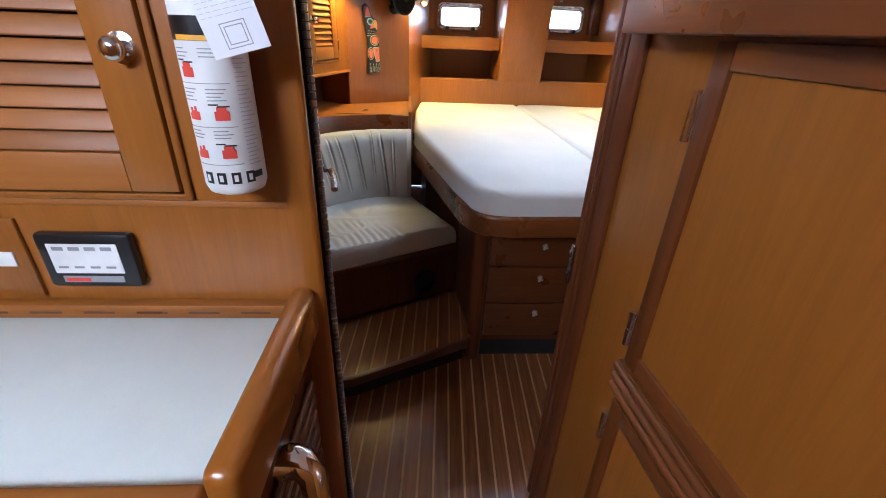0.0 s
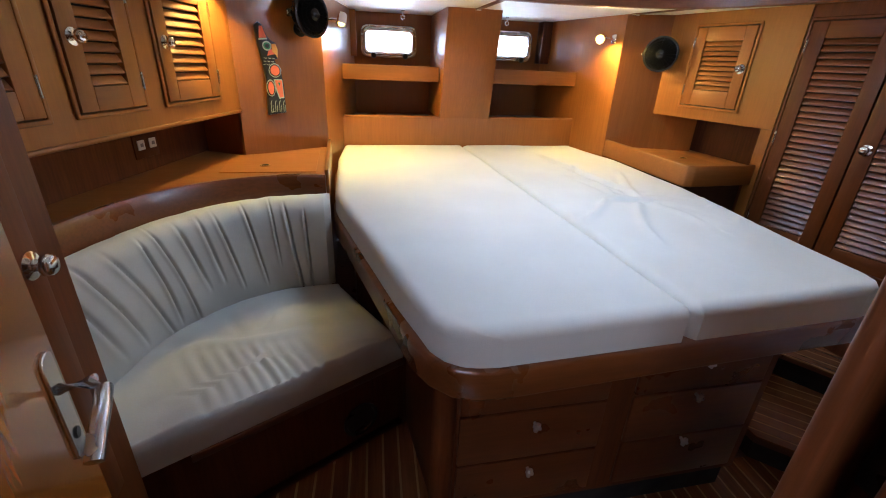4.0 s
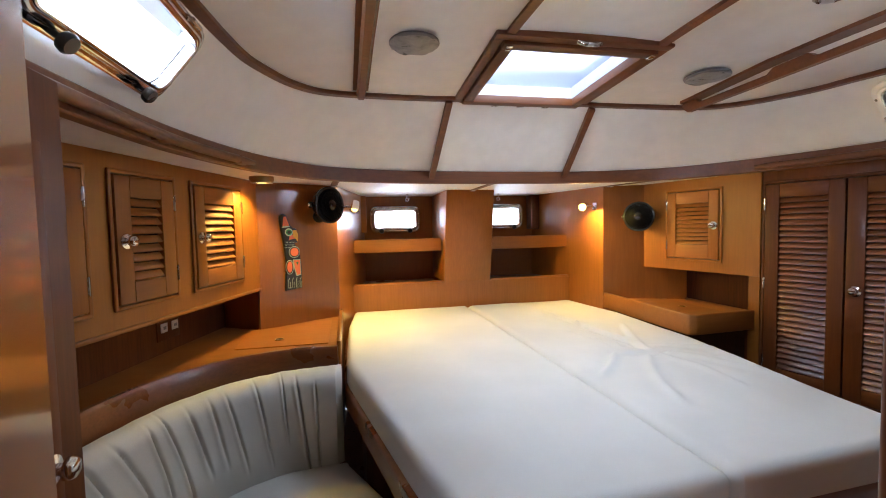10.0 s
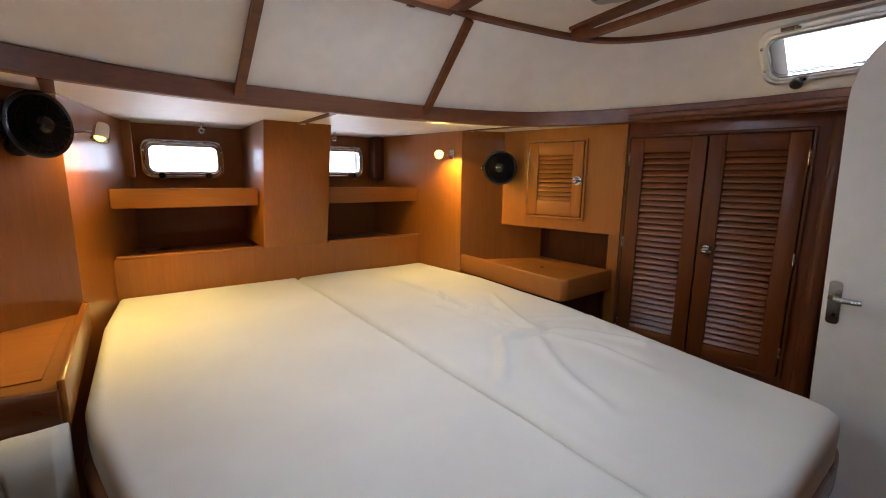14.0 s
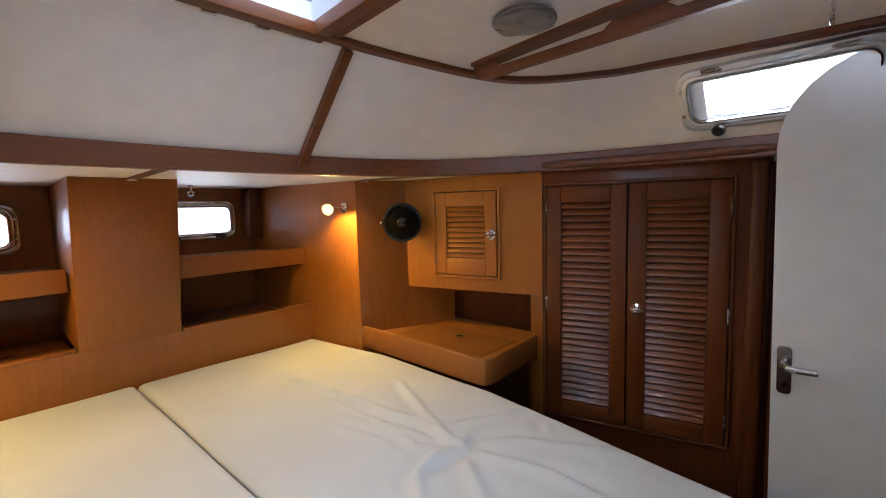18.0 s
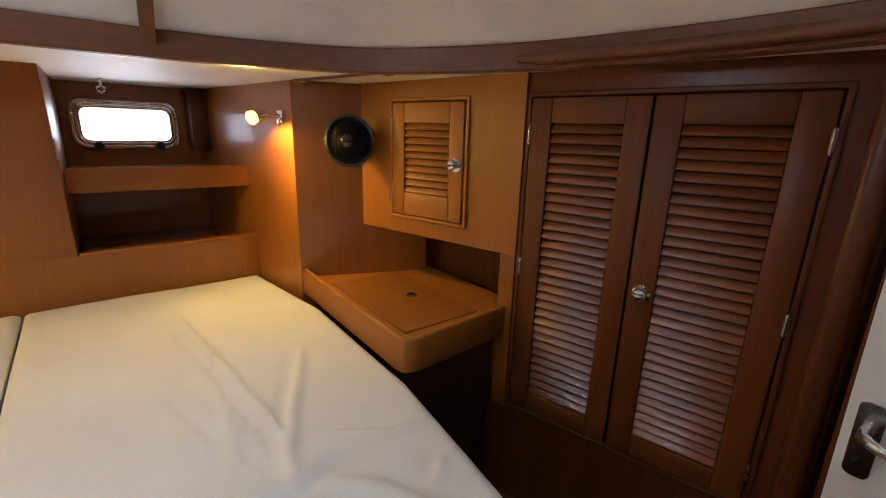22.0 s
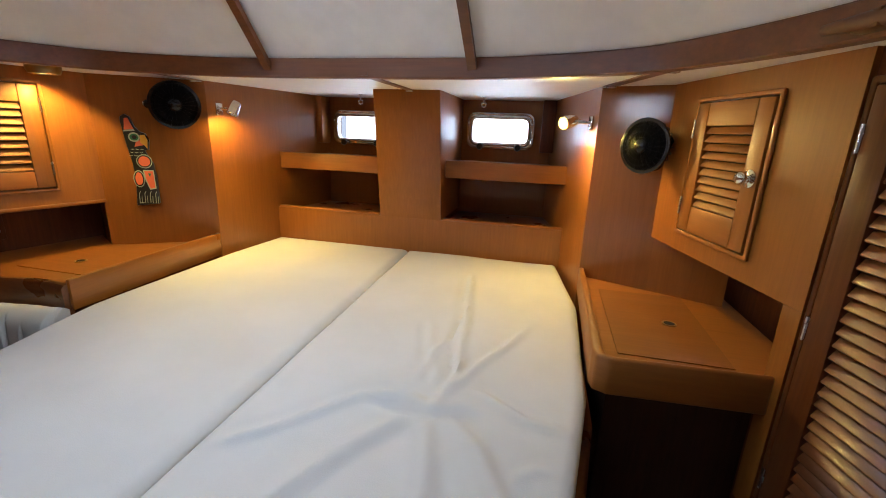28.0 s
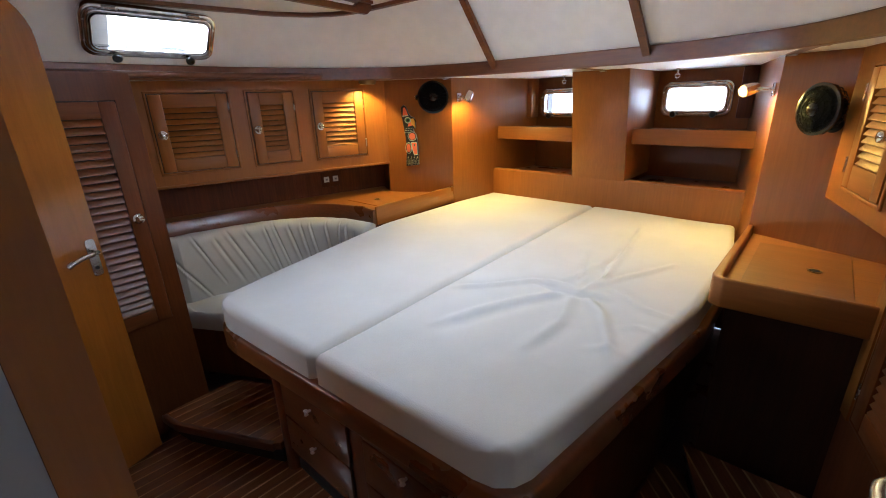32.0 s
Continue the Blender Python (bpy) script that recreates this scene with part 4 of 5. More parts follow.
def gathered_back(line, z0, z1):
    """The back cushion: a curved pad with gathered pleats over its front."""
    fine = [(p.x, p.y) for p in curve_pts([(x, y, 0) for x, y in line[::2]], 22)]
    rng = random.Random(4)
    pleats = []
    s = 0.10
    while s < 1.05:
        pleats.append((s, 0.01 + 0.13 * s + rng.uniform(-0.02, 0.02), rng.uniform(0.010, 0.017), rng.uniform(0.0034, 0.0055), rng.uniform(-0.3, 0.35), rng.uniform(0.88, 1.02)))
        s += rng.uniform(0.045, 0.105)
    bm = bmesh.new()
    rows = 34
    grid = {}
    total = len(fine) - 1
    for i, (x, y) in enumerate(fine):
        a, b = fine[max(i - 1, 0)], fine[min(i + 1, total)]
        d = Vector((b[0] - a[0], b[1] - a[1], 0)).normalized()
        front = Vector((-d.y, d.x, 0))
        s = i / total
        end = min(1.0, min(s, 1 - s) / 0.025)
        for k in range(rows + 1):
            v = k / rows
            th = 0.085 * (0.55 + 0.45 * math.sin(math.pi * (0.12 + 0.76 * v)) ** 0.6) * (0.75 + 0.25 * end)
            if v > 0.86:
                th *= math.sqrt(max(0.05, 1 - ((v - 0.86) / 0.14) ** 2 * 0.9))
            for s0, slant, deep, wide, foot, head in pleats:
                fade = max(0.0, min(1.0, (v - foot) / 0.3)) * max(0.0, min(1.0, (head - v) / 0.12))
                if fade > 0:
                    off = s - s0 - slant * (v - 0.7)
                    th -= deep * fade * (math.exp(-((off / wide) ** 2)) - 0.35 * math.exp(-(((off - 2.4 * wide) / (1.6 * wide)) ** 2)))
            th += 0.005 * noise.noise((s * 11, v * 3, 2))
            z = z0 + (z1 - z0) * v + 0.003 * noise.noise((s * 20, 0, 5)) * v
            grid[i, k] = bm.verts.new((x + front.x * th, y + front.y * th, z))
        grid[i, rows + 1] = bm.verts.new((x, y, z1 - 0.012))
        grid[i, rows + 2] = bm.verts.new((x, y, z0))
    n = rows + 3
    for i in range(total):
        for k in range(n):
            j = (k + 1) % n
            bm.faces.new((grid[i, k], grid[i, j], grid[i + 1, j], grid[i + 1, k]))
    for i in (0, total):
        bm.faces.new([grid[i, k] for k in range(n)])
    bmesh.ops.recalc_face_normals(bm, faces=bm.faces[:])
    return bm


part("back_cushion", gathered_back(back_line, 0.50, 0.862), vinyl, seat, "cream gathered back cushion", smooth=60)
M = wall_frame((-1.12, 1.586), (-0.555, 1.887))
part("vent", lathe(bmesh.new(), ((0.062, 0), (0.062, 0.006), (0.052, 0.006), (0.050, 0.001)), M @ pose(0.47, 0.0, 0.235, 90)), black, seat, "round black speaker grille", smooth=40)

# ---- steps and the striped sole ----
step = thing("step", Matrix(), "low teak step in front of the seat", "step")
STEP = [(-1.095, 1.235), (-0.985, 1.255), (-0.53, 1.475), (-0.505, 1.50), (-0.545, 1.87), (-1.095, 1.58)]
part("tread", prism(STEP, 0.10, 0.130), sole_wood, step)
# riser blackened for the shade below the tread
part("riser", prism([(-1.095, 1.275), (-0.99, 1.295), (-0.535, 1.515), (-0.57, 1.80), (-1.09, 1.55)], 0.0, 0.0995), black_matt, step, "recessed riser, black for the shade under the tread")
part("nosing", rounded(prism([(-1.095, 1.227), (-0.982, 1.246), (-0.52, 1.470), (-0.526, 1.496), (-0.985, 1.273), (-1.095, 1.254)], 0.096, 0.137), 0.006), dark_h, step)


def striped(parent, outline, z, angle, pitch=0.052):
    """Planks with pale strips between them, clipped to a convex plan outline."""
    rot = Matrix.Rotation(radians(angle), 3, "Z")
    inv = rot.transposed()
    pts = [inv @ Vector((x, y, 0)) for x, y in outline]
    lo, hi = min(p.x for p in pts), max(p.x for p in pts)

    def clip(poly, x, keep_right):
        out = []
        for a, b in zip(poly, poly[1:] + poly[:1]):
            ia, ib = ((p.x >= x) == keep_right for p in (a, b))
            if ia:
                out.append(a)
            if ia != ib and abs(b.x - a.x) > 1e-9:
                out.append(a.lerp(b, (x - a.x) / (b.x - a.x)))
        return out

    k = math.floor(lo / pitch)
    while k * pitch < hi:
        for x0, x1, name, mat, dz in ((k * pitch + 0.004, (k + 1) * pitch - 0.004, "plank", sole_wood, 0.0), ((k + 1) * pitch - 0.0037, (k + 1) * pitch + 0.0037, "strip", holly, -0.0004)):
            poly = clip(clip(pts, x0, True), x1, False)
            if len(poly) > 2 and max(p.y for p in poly) - min(p.y for p in poly) > 0.01:
                bm = prism([(p.x, p.y) for p in poly], -0.006, dz)
                part(name, bm, mat, parent, m=Matrix.Translation((0, 0, z)) @ rot.to_4x4(), smooth=None)
        k += 1


# ---- portlights ----
def portlight(m, w, h, label, group, rim, dogs=(-0.28, 0.28), glazing=None):
    """An opening portlight with a bolted frame, pane and two locking dogs."""
    t = thing("portlight", m, label, "window", group, "structure")
    n = 6
    outer, mid, inner = (rounded_rect(w - 2 * d, h - 2 * d, r, n) for d, r in ((0, 0.045), (0.018, 0.036), (0.029, 0.030)))
    part("frame", rounded(ring_plate(outer, mid, -0.024, 0.002), 0.005, 2), rim, t, smooth=40)
    sash = part("sash", rounded(ring_plate(rounded_rect(w - 0.032, h - 0.032, 0.037, n), inner, -0.031, -0.004), 0.004, 2), rim, t, smooth=40)
    part("bright_ring", ring_plate(rounded_rect(w - 0.058, h - 0.058, 0.030, n), rounded_rect(w - 0.066, h - 0.066, 0.027, n), -0.0315, -0.016), polished, sash, "thin bright ring", smooth=40)
    part("sleeve", ring_plate(mid, inner, -0.003, 0.014), steel, t, smooth=40)
    pane = part("pane", plate(rounded_rect(w - 0.057, h - 0.057, 0.030, n), -0.014, -0.009), glazing or clear, t)
    pane.visible_shadow = False
    bolts = [(sx * (w / 2 - 0.011), sz * h * 0.2) for sx in (-1, 1) for sz in (-1, 1)] + [(sx * w * 0.25, sz * (h / 2 - 0.011)) for sx in (-1, 1) for sz in (-1, 1)]
    for bx, bz in bolts:
        part("bolt", lathe(bmesh.new(), ((0.005, 0), (0.005, 0.0015), (0.002, 0.003)), pose(bx, -0.024, bz, 90), 10), steel, t)
    for k in dogs:
        bm = lathe(bmesh.new(), ((0.006, 0), (0.006, 0.020), (0.016, 0.022), (0.018, 0.030), (0.014, 0.036)), pose(k * w, -0.024, -h / 2 + 0.012, 90))
        part("dog", bm, black, sash, "black screw-down dog", smooth=50)
    bm = bmesh.new()
    for k in (-0.3, 0.3):
        tube(bm, [(k * w - 0.022, -0.030, h / 2 - 0.006), (k * w + 0.022, -0.030, h / 2 - 0.006)], 0.006, 8)
    part("hinge", bm, steel, t)
    return t


portlight(pose(-0.430, 3.807, 1.434), 0.363, 0.190, "small oblong porthole with chrome frame in the transom", "aft portholes", polished, glazing=tinted)
portlight(pose(0.370, 3.807, 1.443), 0.363, 0.190, "small oblong porthole with chrome frame in the transom", "aft portholes", polished, glazing=tinted)


def coaming_frame(side, y):
    lo = Vector((side * 1.21, y, 1.655))
    hi = Vector((side * 1.045, y, deck_z(1.045, y)))
    mid = (lo + hi) / 2
    up = (hi - lo).normalized()
    x = Vector((0, -side, 0))
    m = Matrix((x, up.cross(x), up)).transposed().to_4x4()
    m.translation = mid + Vector((-side * 0.010, 0, 0.010))
    return m


portlight(coaming_frame(-1, 1.56), 0.465, 0.200, "oblong portlight in the white coaming, dark reflections mottled into its chrome frame", "side portlights", polished)
portlight(coaming_frame(1, 1.63), 0.455, 0.192, "oblong portlight with a bright chrome frame in the white coaming", "side portlights", bright_rim)

# ---- hatch ----
hz = deck_z(0, 2.26)
tilt = math.degrees(math.atan(-0.06))
hatch = thing("deck_hatch", pose(0.03, 2.26, hz - 0.004, tilt), "teak-framed deck hatch with a frosted pane", "hatch", "", "structure")


def frame_ring(x0, x1, y0, y1, w, z0, z1):
    bm = bmesh.new()
    for a, b, c, d in ((x0, x1, y0, y0 + w), (x0, x1, y1 - w, y1), (x0, x0 + w, y0 + w, y1 - w), (x1 - w, x1, y0 + w, y1 - w)):
        box(bm, a, b, c, d, z0, z1)
    return bm


part("outer_frame", rounded(frame_ring(-0.31, 0.305, -0.338, 0.285, 0.035, -0.018, 0.006), 0.004), trim_wood, hatch)
part("inner_frame", rounded(frame_ring(-0.274, 0.269, -0.302, 0.249, 0.040, -0.028, 0.006), 0.004), trim_wood, hatch)
part("coaming", frame_ring(-0.236, 0.236, -0.264, 0.226, 0.006, 0.006, 0.10), white_paint, hatch)
pane = part("pane", boxes((-0.234, 0.234, -0.262, 0.224, 0.055, 0.063)), frosted, hatch)
pane.visible_shadow = False
bm = tube(bmesh.new(), [(-0.04, -0.328, -0.018), (-0.02, -0.338, -0.030), (0.02, -0.338, -0.030), (0.04, -0.328, -0.018)], 0.007)
part("catch", bm, steel, hatch, "stainless catch")
for x in (-0.255, 0.25):
    part("corner_catch", boxes((x - 0.010, x + 0.010, -0.300, -0.272, -0.036, -0.0285), bevel=0.003), chrome, hatch)
for x in (-0.12, 0.0, 0.12):
    part("clip", boxes((x - 0.016, x + 0.016, 0.255, 0.268, -0.026, -0.017), bevel=0.002), steel, hatch)


# ---- overhead handrails ----
def handrail(path, group, label, drop=0.045, r=0.017, base=0.028):
    """A teak grab rail: a slim bar on pads, following a line under the deck."""
    pts = [Vector(p) for p in path]
    t = thing("handrail", Matrix.Translation(pts[0]), label, "handrail", group)
    loc = [p - pts[0] for p in pts]
    total = sum((b - a).length for a, b in zip(loc, loc[1:]))
    d = (loc[-1] - loc[0]).normalized()
    bm = sweep([p + Vector((0, 0, -0.010)) for p in loc], ((-base, 0), (base, 0), (base, 0.012), (-base, 0.012)))
    part("base_strip", bm, trim_wood, t)
    n = 60
    bm = bmesh.new()
    rings = []
    for k in range(n + 1):
        s = k / n * total
        at = loc[0] + (loc[-1] - loc[0]) * (k / n)
        ph = (s % 0.47) / 0.47
        gap = 0.15 < ph < 0.85
        end = min(s, total - s)
        topz = -drop + 0.017 if gap and end > 0.03 else -0.0105
        low = -drop - 0.006 if end > 0.02 else -drop + 0.012
        side = Vector((-d.y, d.x, 0)) * r
        rings.append([bm.verts.new(at + side * a + Vector((0, 0, z))) for a, z in ((-0.6, low), (0.6, low), (1, (low + topz) / 2), (0.8, topz), (-0.8, topz), (-1, (low + topz) / 2))])
    for a, b in zip(rings, rings[1:]):
        for k in range(6):
            bm.faces.new((a[k], a[(k + 1) % 6], b[(k + 1) % 6], b[k]))
    bm.faces.new(rings[0])
    bm.faces.new(rings[-1])
    bmesh.ops.recalc_face_normals(bm, faces=bm.faces[:])
    part("grip", bm, trim_wood, t, smooth=50)
    return t


for s in (-1, 1):
    ends = [(s * (0.70 + s * 0.02 - 0.004 * k), 2.32 - 0.2 * k, deck_z(s * 0.70, 2.32 - 0.2 * k)) for k in range(8)]
    handrail(ends, "overhead handrails", "varnished teak handrail under the deck")
# rails along the coaming trim
for s in (-1, 1):
    line = [p for p in (low_half if s > 0 else [Vector((-q.x, q.y, 0)) for q in low_half]) if (1.05 if s < 0 else 1.60) < p.y < 2.32]
    t = thing("grab_rail", Matrix(), "rounded teak grab rail along the coaming", "handrail", "coaming rails")
    path = [Vector((p.x - s * 0.034, p.y, 1.616)) for p in line]
    part("rail", tube(bmesh.new(), path, [0.008] + [0.0135] * (len(path) - 2) + [0.008], 12), trim_wood, t, smooth=60)
    for k in range(1, len(path), 6):
        part("standoff", boxes((-0.02, 0.02, -0.03, 0.03, -0.014, 0.014), bevel=0.004), trim_wood, t, m=Matrix.Translation(path[k] + Vector((s * 0.016, 0, 0))))


# ---- speakers, lights and fans ----
def speaker(x, y, label):
    m = Matrix.Translation((x, y, deck_z(x, y) - 0.001)) @ pose(0, 0, 0, 180)
    t = thing("speaker", m, label, "speaker", "ceiling speakers")
    bm = lathe(bmesh.new(), ((0.062, 0.0), (0.078, 0.0), (0.079, 0.006), (0.070, 0.010), (0.064, 0.006), (0.062, 0.001)), seg=28)
    part("rim", bm, grey_frame, t, smooth=40)
    bm = bmesh.new()
    rings = []
    for k, r in enumerate((0.075, 0.06, 0.042, 0.022)):
        rings.append([bm.verts.new((r * math.cos(a) * (1 + 0.06 * math.sin(3 * a + k)), r * math.sin(a), 0.011 + 0.006 * noise.noise((r * 40 * math.cos(a), r * 40 * math.sin(a), x)) + 0.002 * k)) for a in (2 * math.pi * q / 28 for q in range(28))])
    for a, b in zip(rings, rings[1:]):
        for q in range(28):
            bm.faces.new((a[q], a[(q + 1) % 28], b[(q + 1) % 28], b[q]))
    bm.faces.new(rings[-1])
    part("film_cover", bm, plastic_film, t, "crumpled clear film over the grille")


speaker(-0.523, 1.99, "round ceiling speaker covered with crumpled film")
speaker(0.605, 2.08, "round ceiling speaker covered with crumpled film")


def downlight(m, label, lit, group, rim=None):
    t = thing("downlight", m @ pose(0, 0, 0, 180), label, "ceiling light", group)
    part("bezel", lathe(bmesh.new(), ((0.030, 0), (0.042, 0), (0.043, 0.006), (0.036, 0.012), (0.028, 0.010), (0.024, 0.002)), seg=24), rim or steel, t, smooth=50)
    part("lens", lathe(bmesh.new(), ((0.001, 0.004), (0.024, 0.004), (0.022, 0.008), (0.001, 0.009)), seg=20), bulb if lit else grey_frame, t, "lit lens" if lit else "dark lens")


downlight(Matrix.Translation((-0.43, 1.555, deck_z(-0.43, 1.555) - 0.001)), "small unlit chrome downlight under the deck", False, "deck downlights")
downlight(Matrix.Translation((0.49, 1.56, deck_z(0.49, 1.56) - 0.001)), "small unlit chrome downlight under the deck", False, "deck downlights")
downlight(Matrix.Translation((0.918, 1.401, deck_z(0.918, 1.401) - 0.001)), "small unlit black downlight at the edge of the deck", False, "deck downlights", black)
PUCK = (-1.10, 2.62, 1.605)
t = thing("downlight", Matrix.Translation(PUCK) @ pose(0, 0, 0, 180), "lit round downlight with a dark rim over the port shelf", "ceiling light")
part("bezel", lathe(bmesh.new(), ((0.030, 0), (0.050, 0), (0.050, 0.012), (0.044, 0.026), (0.034, 0.028), (0.030, 0.020)), seg=24), brass_dull, t, smooth=50)
part("lens", lathe(bmesh.new(), ((0.001, 0.018), (0.030, 0.018), (0.026, 0.025), (0.001, 0.026)), seg=20), bulb, t, "glowing lens")
lamp("puck_light", "SPOT", look((PUCK[0], PUCK[1], PUCK[2] - 0.032), (PUCK[0] - 0.28, PUCK[1] + 0.06, PUCK[2] - 0.75)), 16.0, WARM, radius=0.02, cone=120)


def reading_lamp(m, aim, label, mirrored, deep=0.0):
    """A swivel lamp on a wall bracket: local y points into the wall."""
    t = thing("reading_lamp", m, label, "wall lamp", "reading lamps")
    part("wall_plate", boxes((-0.017, 0.017, -0.010, 0, -0.026, 0.026), bevel=0.004), chrome, t, smooth=50)
    part("arm", tube(bmesh.new(), [(0, -0.008, 0.0), (0, -0.045, 0.004), (mirrored * 0.006, -0.068, 0.004)], 0.007), chrome, t, smooth=60)
    q = Vector(aim).normalized().to_track_quat("Z", "Y").to_matrix().to_4x4()
    hm = Matrix.Translation((mirrored * 0.010, -0.086, 0.002)) @ q
    shade = part("shade", lathe(bmesh.new(), ((0.008, -0.035), (0.018, -0.033), (0.023, -0.015), (0.027, 0.024), (0.025, 0.024), (0.020, -0.010), (0.010, -0.02)), hm, 20), chrome, t, "chrome bullet shade", smooth=60)
    part("bulb", lathe(bmesh.new(), ((0.002, -0.006), (0.016, 0.0), (0.0215, 0.018), (0.017, 0.034), (0.002, 0.040)) if not deep else ((0.002, -0.012), (0.014, -0.008), (0.016, 0.004), (0.012, 0.012), (0.002, 0.016)), hm, 16), bulb, shade, "glowing bulb")
    return t


LPM = wall_frame(pcL, (-0.63, 3.93))
RPM = wall_frame((0.61, 3.93), pcR)
rl = span((0.61, 3.93), pcR)
lm = LPM @ pose(0.055, 0, 1.492)
reading_lamp(lm, (-0.45, 0.10, -0.85), "small chrome reading lamp lit, beside the port bedside", 1, 1.0)
lamp("reading_light_port", "SPOT", look(lm @ Vector((0.0, -0.092, -0.034)), Vector((-0.2, 2.98, 0.9))), 22.0, WARM, radius=0.015, cone=136)
lamp("reading_glow_port", "SPOT", look(lm @ Vector((-0.01, -0.092, -0.040)), lm @ Vector((0.02, 0.0, -0.22))), 6.0, (1.0, 0.62, 0.09), radius=0.008, cone=150)
rm = RPM @ pose(rl - 0.066, 0, 1.482)
reading_lamp(rm, (0.40, -0.88, -0.25), "small chrome reading lamp lit, beside the starboard bedside", -1)
lamp("reading_light_starboard", "SPOT", look(rm @ Vector((0.012, -0.080, -0.030)), rm @ Vector((0.03, 0.0, -0.18))), 6.5, (1.0, 0.62, 0.09), radius=0.008, cone=150)
lamp("reading_beam_starboard", "SPOT", look(rm @ Vector((0.0, -0.125, -0.02)), Vector((0.62, 2.55, 0.98))), 12.0, (1.0, 0.70, 0.16), radius=0.012, cone=165)


def fan(m, label, size, yaw):
    """A small cabin fan: a bracket with a knob, and a bowl guard with motor and blades that turns on it by yaw."""
    t = thing("cabin_fan", m @ Matrix.Scale(size, 4), label, "fan", "cabin fans")
    turn = pose(0, -0.045, 0, 0, 0, yaw) @ pose(0, 0.045, 0)
    part("base", lathe(bmesh.new(), ((0.026, 0), (0.028, 0.008), (0.016, 0.016)), pose(0, 0, -0.05, 90)), fan_black, t, smooth=50)
    part("arm", tube(bmesh.new(), [(0, -0.010, -0.05), (0, -0.030, -0.045), (0, -0.038, 0.0)], 0.010), fan_black, t, smooth=60)
    knob = part("swivel_knob", lathe(bmesh.new(), ((0.006, 0.0), (0.006, 0.016), (0.013, 0.018), (0.014, 0.030), (0.008, 0.036)), pose(-0.058, -0.062, 0.0, 0, -90)), fan_gloss, t, "black swivel knob", turn, 50)
    part("cap", lathe(bmesh.new(), ((0.008, 0.036), (0.007, 0.039), (0.002, 0.040)), pose(-0.058, -0.062, 0.0, 0, -90)), chrome, knob, "bright cap")
    part("motor", lathe(bmesh.new(), ((0.010, -0.005), (0.030, 0.0), (0.036, 0.025), (0.036, 0.050), (0.012, 0.058)), pose(0, -0.020, 0, 90)), fan_black, t, "", turn, 50)
    bm = lathe(bmesh.new(), ((0.076, -0.006), (0.082, -0.005), (0.083, 0.004), (0.077, 0.006)), pose(0, -0.091, 0, 90), 36)
    part("guard_rim", bm, fan_gloss, t, "", turn, 50)
    wire = part("guard_wire", tube(bmesh.new(), [(r, y, 0) for r, y in ((0.030, -0.034), (0.056, -0.042), (0.074, -0.062), (0.080, -0.088))], 0.0016, 5), fan_black, t, "", turn)
    for k in range(1, 24):
        part("guard_wire", wire.data, fan_black, t, m=turn @ pose(0, 0, 0, 0, 15 * k, 0))
    for k in range(4):
        bm = bmesh.new()
        rows = []
        for q in range(6):
            rad = 0.014 + 0.011 * q
            wide = 0.014 + 0.022 * math.sin(math.pi * q / 6.5)
            rows.append([bm.verts.new((rad, 0.010 * math.sin(u * 1.6) + dy, u * wide * 1.5)) for u in (-1, -0.4, 0.3, 1) for dy in (0, -0.0016)])
        for ra, rb in zip(rows, rows[1:]):
            for q in range(3):
                bm.faces.new((ra[2 * q], ra[2 * q + 2], rb[2 * q + 2], rb[2 * q]))
                bm.faces.new((ra[2 * q + 1], rb[2 * q + 1], rb[2 * q + 3], ra[2 * q + 3]))
        part("blade", bm, fan_black, t, m=turn @ pose(0, -0.080, 0) @ pose(0, 0, 0, 0, 90 * k + 20, 0))
    part("hub", lathe(bmesh.new(), ((0.018, 0), (0.018, 0.010), (0.010, 0.016), (0.003, 0.018)), pose(0, -0.080, 0, 90)), fan_black, t, "", turn, 60)
    bm = bmesh.new()
    for r, h in ((0.024, 0.020), (0.042, 0.0175), (0.060, 0.012), (0.072, 0.006)):
        lathe(bm, ((r - 0.0013, h), (r, h + 0.0013), (r + 0.0013, h), (r, h - 0.0013), (r - 0.0013, h)), pose(0, -0.091, 0, 90), 28)
    for k in range(24):
        c, s = math.cos(math.pi * k / 12), math.sin(math.pi * k / 12)
        tube(bm, [(r * c, -0.091 - h, r * s) for r, h in ((0.020, 0.021), (0.050, 0.016), (0.070, 0.009), (0.079, 0.001))], 0.0011, 5)
    part("grille", bm, fan_black, t, "black wire grille", turn, 50)
    part("badge", lathe(bmesh.new(), ((0.022, 0.018), (0.021, 0.023), (0.012, 0.027), (0.002, 0.028)), pose(0, -0.091, 0, 90), 24), fan_gloss, t, "glossy round centre cap", turn, 60)
    return t


fan(wall_frame(inL, pcL) @ pose(0.316, 0, 1.497), "black cabin fan high on the totem panel", 1.12, 12)
fan(wall_frame(pcR, inR) @ pose(0.205, 0, 1.412), "black cabin fan beside the starboard cabinet", 1.06, -24)

# ---- carved bird totem ----
TM = wall_frame(inL, pcL) @ pose(0.159, -0.001, 1.078) @ Matrix.Diagonal((0.94, 1, 0.93, 1))
def oval(cx, cz, rx, rz, n=14):
    return [(cx + rx * math.cos(2 * math.pi * k / n), cz + rz * math.sin(2 * math.pi * k / n)) for k in range(n)]


